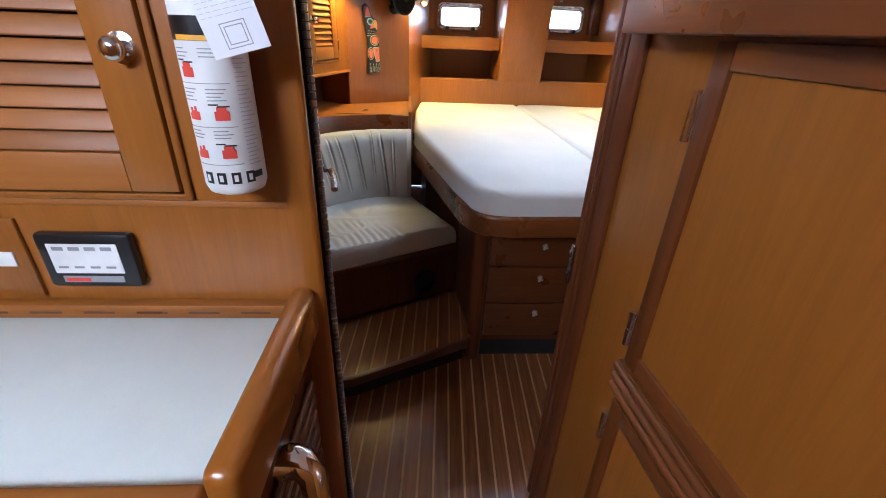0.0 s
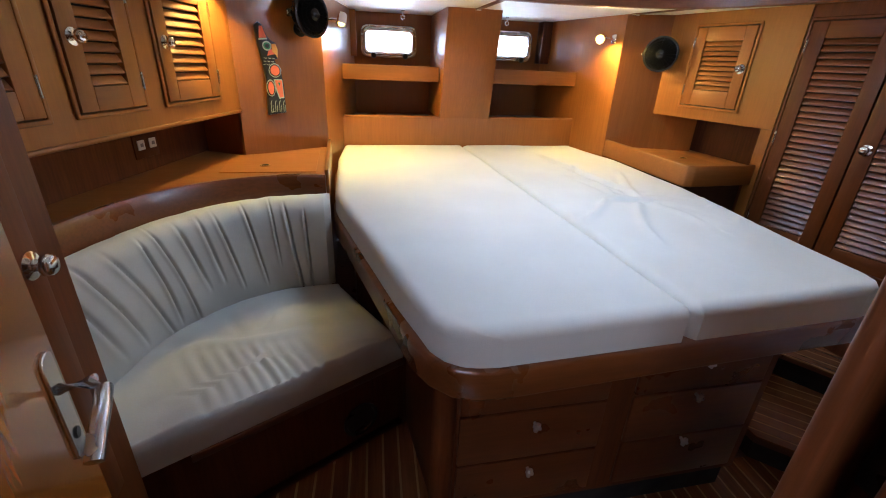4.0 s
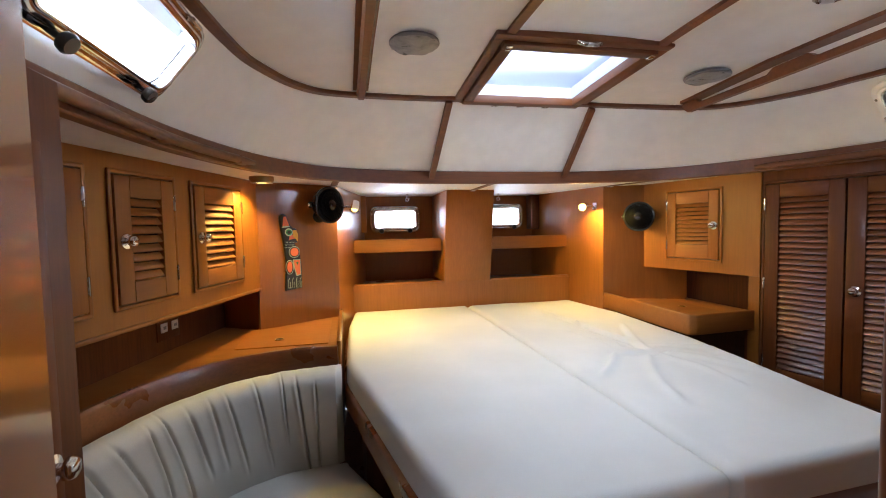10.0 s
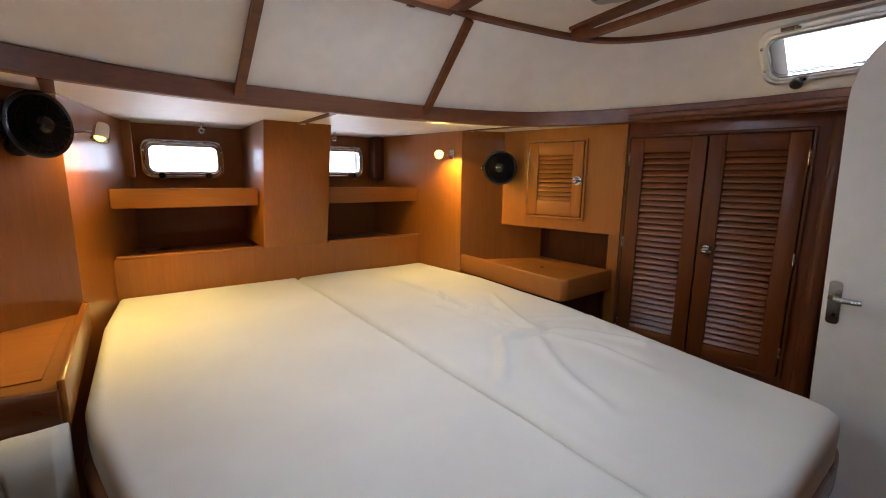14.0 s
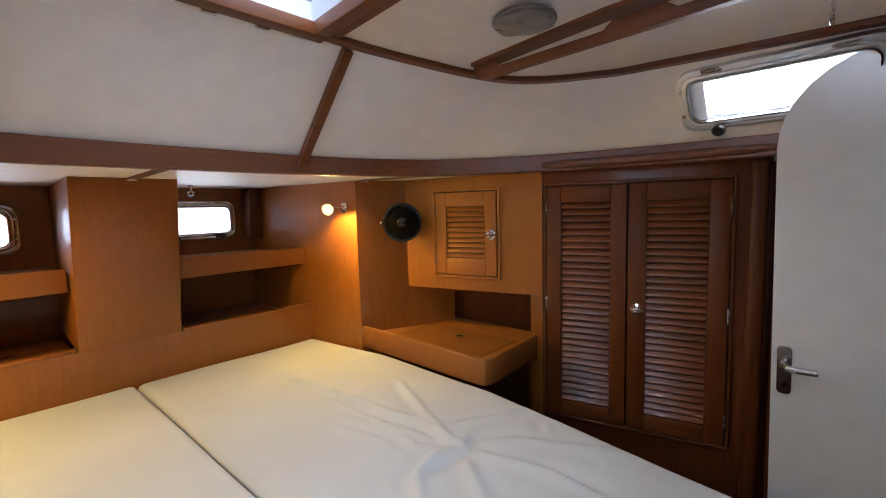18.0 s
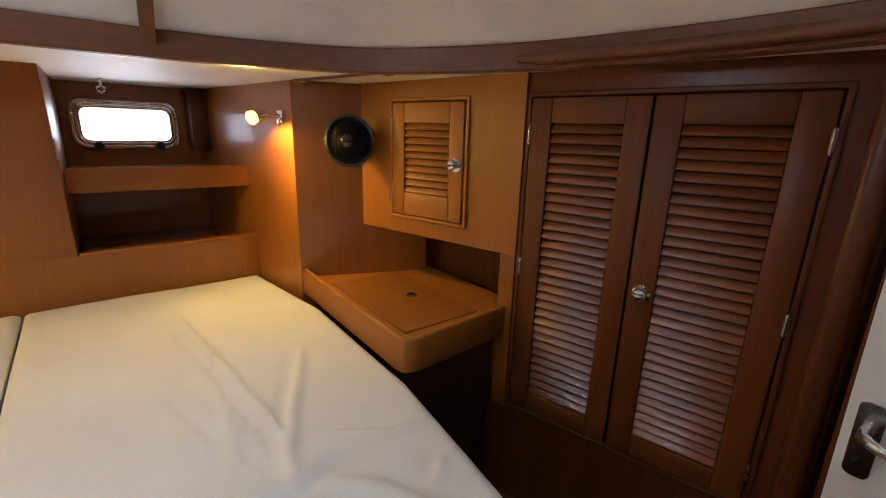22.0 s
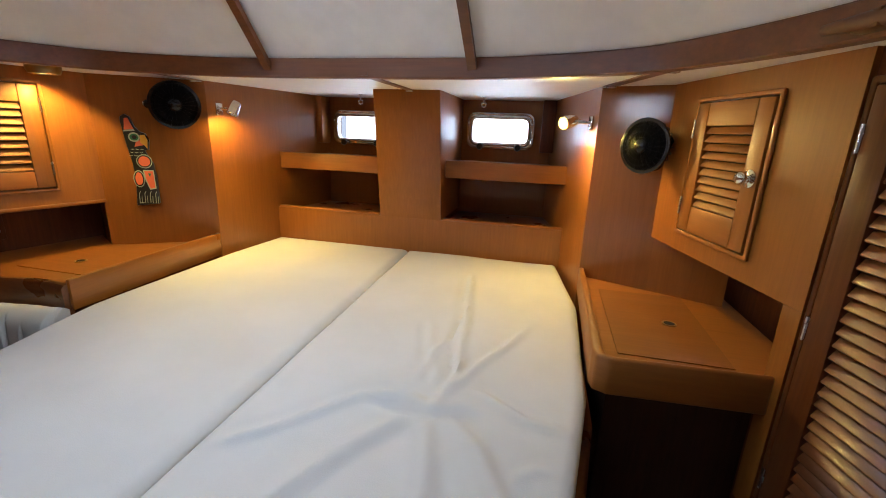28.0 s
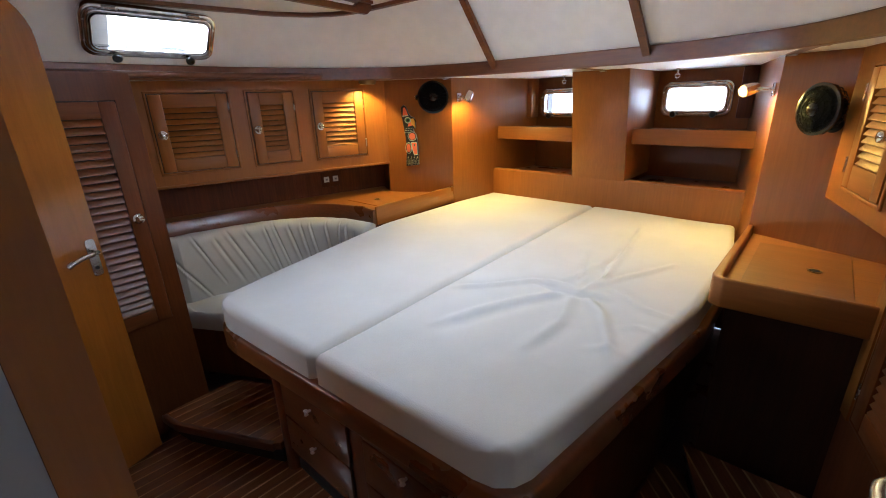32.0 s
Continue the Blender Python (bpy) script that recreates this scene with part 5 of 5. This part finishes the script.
BOARD = [(-0.020, 0.0), (0.070, 0.010), (0.068, 0.136), (0.060, 0.195), (0.044, 0.222), (0.032, 0.252), (0.048, 0.254), (0.054, 0.298), (0.042, 0.326),
         (0.022, 0.332), (0.004, 0.352), (-0.012, 0.396), (-0.030, 0.406), (-0.046, 0.392), (-0.046, 0.370), (-0.036, 0.295), (-0.020, 0.205), (-0.013, 0.136)]
TM = TM @ Matrix(((1, 0, 0.050, -0.020), (0, 1, 0, 0), (0, 0, 1, 0), (0, 0, 0, 1)))
totem = thing("totem_carving", TM, "painted wooden bird totem in red, black and green", "wall carving")
part("board", rounded(plate(BOARD, -0.018, 0.0), 0.003), black, totem)


def inlay(name, outline, mat, y=-0.0215):
    part(name, rounded(plate(outline, y, -0.0182), 0.001, 1), mat, totem)


inlay("crest", [(-0.034, 0.338), (0.002, 0.343), (-0.016, 0.390), (-0.029, 0.388)], paint_orange)
inlay("crest_edge", [(-0.037, 0.330), (0.006, 0.336), (0.003, 0.342), (-0.036, 0.337)], pale_paint, -0.0205)
inlay("eye_ring", oval(0.000, 0.308, 0.022, 0.021), pale_paint, -0.0200)
inlay("eye_patch", oval(0.000, 0.308, 0.017, 0.015), paint_green, -0.0208)
inlay("eye", oval(0.001, 0.308, 0.010, 0.009), black, -0.0216)
inlay("beak", [(0.022, 0.284), (0.038, 0.272), (0.046, 0.258), (0.0495, 0.298), (0.040, 0.320), (0.022, 0.318)], paint_yellow)
inlay("beak_base", [(-0.002, 0.266), (0.034, 0.275), (0.024, 0.298), (0.004, 0.286)], paint_orange, -0.0209)
for cx, cz, rx, rz in ((0.028, 0.203, 0.029, 0.029), (0.001, 0.124, 0.0205, 0.036)):
    inlay("wing_edge", oval(cx, cz, rx + 0.002, rz + 0.003), pale_paint, -0.0200)
    inlay("wing_shadow", oval(cx, cz, rx - 0.001, rz - 0.001), black, -0.0206)
    inlay("wing", oval(cx, cz, rx - 0.006, rz - 0.006), paint_orange, -0.0214)
inlay("shield_edge", [(0.018, 0.164), (0.060, 0.164), (0.064, 0.080), (0.038, 0.074), (0.024, 0.118)], pale_paint, -0.0200)
inlay("shield", [(0.023, 0.160), (0.057, 0.160), (0.060, 0.085), (0.041, 0.080), (0.029, 0.118)], paint_orange, -0.0210)
inlay("shield_mark", [(0.036, 0.150), (0.050, 0.150), (0.044, 0.132)], paint_green, -0.0217)
for k, z in enumerate((0.228, 0.242, 0.256)):
    for q in range(3):
        x = -0.026 + 0.018 * q + 0.004 * k
        inlay("scale", [(x, z), (x + 0.007, z - 0.004), (x + 0.014, z), (x + 0.013, z + 0.002), (x + 0.007, z - 0.001), (x + 0.001, z + 0.002)], pale_paint, -0.0196)
for q in range(4):
    x = -0.008 + 0.021 * q
    inlay("feather", [(x, 0.014), (x + 0.0025, 0.014), (x + 0.0035, 0.055), (x + 0.009, 0.066), (x + 0.007, 0.068), (x + 0.001, 0.058)], pale_paint, -0.0196)
    inlay("feather", [(x + 0.009, 0.012), (x + 0.011, 0.012), (x + 0.012, 0.046), (x + 0.010, 0.046)], pale_paint, -0.0196)
inlay("foot", [(-0.008, 0.012), (0.010, 0.014), (0.010, 0.017), (-0.008, 0.015)], pale_paint, -0.0196)


# ---- switches and hooks ----
def socket(m, label, n=1):
    t = thing("socket_outlet", m, label, "socket")
    part("back_plate", boxes((-0.035 - 0.03 * (n - 1), 0.035 + 0.03 * (n - 1), -0.006, 0, -0.05, 0.05), bevel=0.002), dark_v, t)
    for k in range(n):
        x = (k - (n - 1) / 2) * 0.062
        b = part("cover", boxes((x - 0.018, x + 0.018, -0.011, -0.006, -0.018, 0.018), bevel=0.003), white_plastic, t)
        part("slot", boxes((x - 0.007, x + 0.007, -0.0125, -0.011, -0.006, 0.006)), grey_ink, b)


PB = wall_frame((-1.735, 1.45), (-1.36, 2.93))
socket(PB @ pose(1.12, 0, 1.005), "two white sockets on a teak plate", 2)
socket(wall_frame((1.30, 3.1), (1.47, 2.30)) @ pose(0.60, 0, 1.04), "small socket inside the niche", 1)


def hook(x, y, z, label):
    t = thing("ceiling_hook", Matrix.Translation((x, y, z)), label, "hook", "hold-back hooks")
    part("plate", lathe(bmesh.new(), ((0.003, -0.010), (0.012, -0.007), (0.017, -0.002), (0.017, 0.0)), seg=16), chrome, t, smooth=50)
    part("stem", tube(bmesh.new(), [(0, 0, -0.006), (0, 0, -0.034)], 0.0055, 10), chrome, t, smooth=60)
    part("clip", tube(bmesh.new(), [(-0.010, 0, -0.050), (-0.011, 0, -0.038), (0, 0, -0.032), (0.011, 0, -0.038), (0.010, 0, -0.050), (0, 0, -0.056), (-0.010, 0, -0.050)], 0.0045, 8), chrome, t, smooth=60)


hook(-0.36, 3.62, 1.609, "small chrome hold-back hook above the porthole")
hook(0.30, 3.62, 1.609, "small chrome hold-back hook above the porthole")
hook(0.91, 1.52, deck_z(0.91, 1.52), "chrome coat hook under the deck")
# lit teak to port; the starboard cover's shade is put into darker teak
for x0, x1, mat in ((-0.690, -0.638, teak_v), (0.588, 0.655, dark_v)):
    solid("conduit", boxes((x0, x1, 3.705, 3.800, 1.342, 1.60), bevel=0.006), mat, "slim teak cable cover beside the porthole, shade tinted in to starboard", "cable cover")


# ---- doors that stand open ----
def lever(parent, x, y, z, turn, droop=0.0, long=1.0):
    """A lever handle on a long plate; the lever points along x by turn."""
    h = part("handle_plate", rounded(plate([(x + a, z + b) for a, b in rounded_rect(0.034, 0.145, 0.012, 4)], y - 0.004, y), 0.001, 1), steel, parent, "stainless handle plate")
    part("lever", tube(bmesh.new(), [(x, y, z + 0.025), (x, y - 0.035, z + 0.025), (x + turn * 0.02, y - 0.048, z + 0.025), (x + turn * 0.055 * long, y - 0.050, z + 0.025 - droop * 0.15), (x + turn * 0.085 * long, y - 0.048, z + 0.023 - droop * 0.5), (x + turn * 0.105 * long, y - 0.046, z + 0.021 - droop)], 0.0092), steel, h, "curved stainless lever", smooth=60)
    part("keyhole", lathe(bmesh.new(), ((0.008, 0), (0.007, 0.002)), pose(x, y - 0.004, z - 0.04, 90), 12), black, h)


def leaf(m, w, z0, z1, mat_front, mat_back, label, r_free, r_far=0.0, category="door", thick=0.040):
    """A door leaf from x = 0 to w; the corners at x = 0 and the top corner at x = w may be round."""
    n = 8
    out = [(w, z0)]
    out += [(w - r_far + r_far * math.cos(radians(90 * k / n)), z1 - r_far + r_far * math.sin(radians(90 * k / n))) for k in range(n + 1)] if r_far else [(w, z1)]
    out += [(0, z1), (0, z0)] if not r_free else []
    out += [] if not r_free else [(r_free - r_free * math.sin(radians(90 * k / n)), z1 - r_free + r_free * math.cos(radians(90 * k / n))) for k in range(n + 1)]
    out += [] if not r_free else [(r_free - r_free * math.cos(radians(90 * k / n)), z0 + r_free - r_free * math.sin(radians(90 * k / n))) for k in range(n + 1)]
    t = thing("cabin_door", m, label, category)
    part("front_skin", plate(out, 0.0, thick * 0.25), mat_front, t)
    part("core", plate([(x + 0.001, z) for x, z in out], thick * 0.255, thick * 0.745), dark_v, t)
    part("back_skin", plate(out, thick * 0.75, thick), mat_back, t)
    return t


# white door standing open on the starboard side
wd = leaf(wall_frame((1.276, 1.610), (1.262, 1.35)) @ pose(0, 0, 0, 6.0), 0.38, 0.22, 1.83, white_paint, teak_v, "white painted cabin door with round corners, standing open", 0.22)
lever(wd, 0.030, 0, 0.99, 1, -0.006, 0.72)
# entrance door folded back along the port locker
ed = leaf(wall_frame((-0.92, 0.79), (-1.039, 1.193)), 0.420, 0.03, 1.86, door_gloss, teak_v, "varnished teak entrance door folded back into the cabin", 0.0, 0.15, thick=0.022)
lever(ed, 0.388, 0, 0.955, -1, 0.020)
bm = bmesh.new()
for k in range(144):
    lathe(bm, ((0.004, 0), (0.006, 0.001), (0.006, 0.0098), (0.004, 0.0108)), pose(-0.041, 0.004, 0.06 + 0.0124 * k), 8)
part("piano_hinge", bm, dull_steel, ed, "long stainless piano hinge", smooth=40)
part("seal", boxes((-0.0345, -0.006, 0.004, 0.026, 0.04, 1.86), bevel=0.003), black_matt, ed, "black rubber door seal")
# narrow teak leaf at the side passage
leaf(wall_frame((0.53, 0.935), (0.53, 0.872)) @ pose(0, -0.01, 0), 0.047, 0.05, 1.515, teak_v, teak_v, "narrow teak door edge with a rounded top", 0.03)

# ---- galley ----
counter = thing("galley_counter", Matrix(), "white laminate galley counter with teak fiddles", "counter")
part("worktop", boxes((-1.92, -0.955, 0.335, 0.698, 0.815, 0.841), bevel=0.002), counter_white, counter)
part("end_fiddle", boxes((-0.972, -0.928, 0.312, 0.698, 0.80, 0.902), bevel=0.017, segments=4), teak_y, counter, smooth=50)
part("front_fiddle", boxes((-1.92, -0.973, 0.308, 0.334, 0.79, 0.868), bevel=0.008, segments=3), teak_h, counter)
part("back_fiddle", boxes((-1.92, -0.965, 0.672, 0.698, 0.842, 0.872), bevel=0.006), teak_h, counter)
for k in range(10):
    part("vent_slot", boxes((-1.89 + 0.092 * k, -1.836 + 0.092 * k, 0.6708, 0.6722, 0.855, 0.859)), dark_h, counter)
part("carcass", boxes((-1.92, -0.955, 0.345, 0.69, 0.0, 0.8145)), dark_v, counter)
for k in range(9):
    part("slat", boxes((-0.954, -0.943, 0.38, 0.66, 0.36 + 0.04 * k, 0.385 + 0.04 * k), bevel=0.004, segments=1), dark_h, counter)
bm = tube(bmesh.new(), [(-0.955, 0.50, 0.700), (-0.948, 0.50, 0.701), (-0.935, 0.499, 0.702), (-0.915, 0.494, 0.702), (-0.900, 0.482, 0.694), (-0.892, 0.465, 0.665), (-0.892, 0.448, 0.60), (-0.90, 0.44, 0.545)],
          [0.034, 0.033, 0.029, 0.026, 0.024, 0.020, 0.017, 0.014], 20)
lathe(bm, ((0.006, 0), (0.006, 0.006), (0.002, 0.014)), pose(-0.935, 0.499, 0.728), 10)
bmesh.ops.translate(bm, verts=bm.verts[:], vec=(0.0, -0.028, 0.012))
part("grab_handle", bm, handle_chrome, counter, "polished chrome grab handle", smooth=60)

gcab = thing("galley_cabinet", wall_frame((-1.95, 0.70), (-0.93, 0.70)), "teak louvred locker over the galley counter", "cabinet")
louvre_door(gcab, 0.40, 0.825, 1.082, 1.62, 0.075, 13, 0.797, False, teak_v, teak_h, knob_z=1.294, tilt=25)
bead(gcab, 0.396, 0.829, 1.078, 1.624, teak_v)
part("lower_trim", boxes((0.30, 1.0, -0.006, 0, 1.055, 1.066), bevel=0.002), teak_h, gcab)

# charger panel and switch on the bulkhead
GM = wall_frame((-1.95, 0.70), (-0.93, 0.70))
pan = thing("meter_panel", GM @ pose(0.647, 0, 0.957), "dark framed meter panel with a white label", "panel")
part("frame", boxes((-0.078, 0.078, -0.020, 0, -0.052, 0.052), bevel=0.008), black, pan)
lab = part("label", boxes((-0.058, 0.055, -0.0215, -0.0202, -0.022, 0.034)), white_plastic, pan, "white printed label")
part("strip", boxes((-0.050, 0.050, -0.0215, -0.0202, -0.040, -0.028)), grey_ink, pan)
part("red_strip", boxes((-0.045, -0.005, -0.0222, -0.0216, -0.038, -0.031)), red, pan)
for k in range(4):
    part("print_bar", boxes((-0.050 + 0.026 * k, -0.032 + 0.026 * k, -0.0222, -0.0216, 0.022, 0.029)), grey_ink, lab)
    part("print_bar", boxes((-0.050 + 0.026 * k, -0.034 + 0.026 * k, -0.0222, -0.0216, -0.012, -0.008)), grey_ink, lab)
sw = thing("switch_plate", GM @ pose(0.47, 0, 0.955), "teak plate with a white switch", "switch")
part("plate", boxes((-0.07, 0.07, -0.008, 0, -0.075, 0.075), bevel=0.003), teak_v, sw)
part("switch", boxes((0.015, 0.050, -0.012, -0.008, -0.014, 0.014), bevel=0.003), white_plastic, sw)

# fire extinguisher with its paper tag
ext = thing("fire_extinguisher", pose(-1.008, 0.637, 1.110), "white fire extinguisher with red pictograms and a paper tag", "fire extinguisher")
part("cylinder", lathe(bmesh.new(), ((0.030, 0.0), (0.038, 0.004), (0.042, 0.014), (0.042, 0.255), (0.039, 0.278), (0.026, 0.295), (0.015, 0.303), (0.015, 0.31)), seg=32), white_plastic, ext, smooth=50)


def wrap(name, a0, a1, z0, z1, mat, r=0.0386, m=None):
    """A label bent round the cylinder."""
    a0, a1, r, z0, z1 = a0 + 13, a1 + 13, r + 0.004, z0 * 0.9, z1 * 0.9
    n = max(2, int(abs(a1 - a0) / 8))
    bm = bmesh.new()
    rows = [[bm.verts.new((rr * math.cos(radians(a0 + (a1 - a0) * k / n)), rr * math.sin(radians(a0 + (a1 - a0) * k / n)), z)) for k in range(n + 1)] for rr, z in ((r, z0), (r, z1), (r - 0.0008, z1), (r - 0.0008, z0))]
    for i in range(4):
        for k in range(n):
            bm.faces.new((rows[i][k], rows[i][k + 1], rows[(i + 1) % 4][k + 1], rows[(i + 1) % 4][k]))
    part(name, bm, mat, ext)


wrap("black_band", -170, -60, 0.222, 0.252, black)
wrap("yellow_print", -140, -85, 0.2225, 0.229, paint_yellow, 0.0392)


def flame(a, z, s):
    """A small red fire: ragged tongues side by side."""
    for k, h in enumerate((0.009, 0.017, 0.013, 0.019, 0.012)):
        wrap("pictogram", a + 5 * s * k, a + 5 * s * (k + 1), z, z + h * s, red, 0.0390)


def canister(a, z):
    """A small red extinguisher figure with a black hose."""
    wrap("pictogram", a, a + 24, z, z + 0.013, red, 0.0390)
    wrap("pictogram", a + 4, a + 20, z + 0.013, z + 0.019, red, 0.0391)
    wrap("hose", a - 8, a + 8, z + 0.021, z + 0.023, black, 0.0390)
    wrap("hose", a + 6, a + 26, z + 0.0185, z + 0.0205, black, 0.0392)


canister(-142, 0.176)
for z in (0.118, 0.062):
    flame(-148, z, 1.0)
    canister(-96, z)
for z in (0.168, 0.108, 0.052):
    wrap("rule", -156, -62, z, z + 0.0008, grey_ink, 0.0389)
for k in range(4):
    wrap("icon", -140 + 26 * k, -124 + 26 * k, 0.022, 0.040, black, 0.0389)
    wrap("icon_face", -136 + 26 * k, -129 + 26 * k, 0.026, 0.036, white_plastic, 0.0392)
for z in (0.212, 0.207, 0.202, 0.160, 0.155, 0.150, 0.145, 0.102, 0.097, 0.092):
    for a, b in ((-150, -120), (-104, -70)):
        wrap("print_bar", a, b - (z * 7919 % 1) * 12, z, z + 0.0013, grey_ink, 0.0389)
for k in range(26):
    wrap("fine_print", -52, -22 - 6 * (k % 3), 0.05 + 0.006 * k, 0.0512 + 0.006 * k, pale_ink, 0.0389)
wrap("mark", -50, -26, 0.028, 0.038, black, 0.0390)
part("valve", boxes((-0.018, 0.018, -0.02, 0.02, 0.3105, 0.335), bevel=0.004), black, ext)
part("handle", boxes((-0.012, 0.012, -0.07, 0.03, 0.3355, 0.347), bevel=0.004), black, ext)
part("bracket", boxes((-0.026, 0.026, 0.0425, 0.061, 0.06, 0.075), (-0.012, 0.012, 0.043, 0.0615, 0.02, 0.30), bevel=0.002), black, ext)
tagm = pose(0.042, -0.054, 0.262, 3, -15, 6)
tag_ob = part("paper_tag", boxes((-0.038, 0.030, -0.0005, 0.0005, -0.075, 0.085)), paper, ext, "curled white inspection tag", m=tagm)
for k in range(22):
    x = -0.034
    while x < 0.022 - 0.012 * (k % 4 == 3):
        w = 0.005 + 0.009 * ((k * 37 + x * 911) % 1)
        part("print_bar", boxes((x, min(x + w, 0.027), -0.0009, -0.0006, 0.077 - 0.0052 * k, 0.0777 - 0.0052 * k)), pale_ink, tag_ob)
        x += w + 0.0025
for s in (0.0, 0.004):
    part("stamp_box", ring_plate([(-0.018 + s, -0.068 + s), (0.012 - s, -0.068 + s), (0.012 - s, -0.040 - s), (-0.018 + s, -0.040 - s)], [(-0.017 + s, -0.067 + s), (0.011 - s, -0.067 + s), (0.011 - s, -0.041 - s), (-0.017 + s, -0.041 - s)], -0.0012, -0.0007), grey_ink, tag_ob)
second = part("paper_tag", boxes((-0.042, 0.026, -0.0005, 0.0005, -0.02, 0.08)), paper, ext, "second white paper tag", m=pose(0.022, -0.050, 0.297, 2, -10, 4))
for k in range(9):
    part("print_bar", boxes((-0.036, 0.010 - 0.01 * (k % 3), -0.0009, -0.0006, 0.07 - 0.008 * k, 0.0715 - 0.008 * k)), pale_ink, second)

# locker door on the passage wall
pl = thing("passage_locker", PW, "teak panelled locker doors on the passage wall", "locker")
for z0, z1, heights in ((0.812, 1.333, (0.882, 1.240)), (0.10, 0.722, (0.19, 0.645))):
    door = part("door", boxes((0.3135, 0.7985, -0.006, -0.0005, z0 + 0.034, z1 - 0.034)), teak_v, pl, "teak door with a lighter flat panel")
    for x0, x1 in ((0.28, 0.313), (0.799, 0.832)):
        part("stile", boxes((x0, x1, -0.013, -0.0004, z0, z1), bevel=0.0025), locker_v, door)
    for a, b in ((z0, z0 + 0.0335), (z1 - 0.0335, z1)):
        part("rail", boxes((0.3133, 0.7987, -0.0128, -0.0004, a, b), bevel=0.0025), locker_h, door)
    for z in heights:
        bm = boxes((0.268, 0.284, -0.015, -0.0132, z - 0.03, z + 0.03))
        for k in (-1, 1):
            tube(bm, [(0.276, -0.017, z + 0.001 * k), (0.276, -0.017, z + 0.034 * k)], 0.0055, 10)
        part("hinge", bm, chrome, door, "bright stainless butt hinge")
mould = part("rail_mould", boxes((0.262, 0.95, -0.010, -0.0004, 0.730, 0.800)), locker_h, pl)
for z in (0.742, 0.765, 0.788):
    part("ridge", tube(bmesh.new(), [(0.262, -0.010, z), (0.95, -0.010, z)], 0.009, 12), locker_h, mould, smooth=60)
part("overhead_box", boxes((0.132, 0.95, -0.070, -0.0005, 1.338, 1.43), bevel=0.004), rim_wood, pl, "teak box with a shadow gap below")
keep = thing("door_keeper", PW @ pose(-0.003, 0.0522, 1.140), "slim black device with white marks on the door post", "door catch")
part("body", boxes((0.004, 0.034, -0.008, 0, -0.090, 0.080), bevel=0.003), black, keep)
for k in range(3):
    part("mark", boxes((0.006, 0.010, -0.0088, -0.0081, 0.022 + 0.009 * k, 0.028 + 0.009 * k)), white_plastic, keep)
part("mark", boxes((0.012, 0.030, -0.0088, -0.0081, 0.024, 0.034)), white_plastic, keep)

catch = thing("door_strike", PW @ pose(-0.010, -0.0042, 0.85), "slim stainless strike plate on the door post", "strike plate")
part("plate", boxes((-0.008, 0.008, -0.006, 0, -0.05, 0.05), bevel=0.002), steel, catch)
part("tongue", boxes((-0.005, 0.005, -0.010, -0.0062, 0.02, 0.035), bevel=0.001), steel, catch)

# steps towards the hanging locker
st = thing("step", Matrix(), "teak steps up towards the hanging locker", "step")
LOW_STEP = [(0.70, 1.60), (0.93, 1.375), (1.30, 1.50), (1.33, 1.70), (1.19, 2.40), (0.73, 2.40)]
UP_STEP = [(1.02, 1.90), (1.22, 1.60), (1.30, 1.66), (1.19, 2.40), (0.80, 2.40)]
# both risers here carry the treads' shade as black colour
part("lower_riser", prism([(0.73, 1.62), (0.935, 1.41), (1.28, 1.53), (1.30, 1.70), (1.17, 2.38), (0.75, 2.38)], 0.0, 0.099), black_matt, st, "recessed riser, black for the shade under the tread")
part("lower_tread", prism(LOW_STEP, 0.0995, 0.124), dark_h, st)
part("upper_riser", prism([(1.05, 1.92), (1.225, 1.66), (1.28, 1.70), (1.17, 2.38), (0.83, 2.38)], 0.1325, 0.235), black_matt, st, "recessed riser, black for the shade under the tread")
part("upper_tread", prism(UP_STEP, 0.2355, 0.255), dark_h, st)

# outside
# glowing ring, added so that the side panes look white
haze_ring = bmesh.new()
ring = [[haze_ring.verts.new((80 * math.cos(a), 80 * math.sin(a), z)) for a in (2 * math.pi * k / 48 for k in range(48))] for z in (-1.0, 60.0)]
for k in range(48):
    haze_ring.faces.new((ring[0][k], ring[0][(k + 1) % 48], ring[1][(k + 1) % 48], ring[1][k]))
solid("backdrop", haze_ring, haze, "glowing ring added round the harbour to whiten the panes", "backdrop", "structure")
solid("water", prism([(-400, -400), (400, -400), (400, 400), (-400, 400)], -1.3, -1.0), water_mat, "grey-green harbour water round the boat", "water", "structure", smooth=None)

# striped sole, laid last
fl = bpy.data.objects["floor"]
striped(fl, [(-1.09, -0.85), (1.42, -0.85), (1.42, 1.62), (-0.98, 1.62), (-1.09, 1.5)], 0.0, -3)
striped(step, STEP, 0.1365, -3)
striped(st, LOW_STEP, 0.1305, 45)
striped(st, UP_STEP, 0.2615, 35)
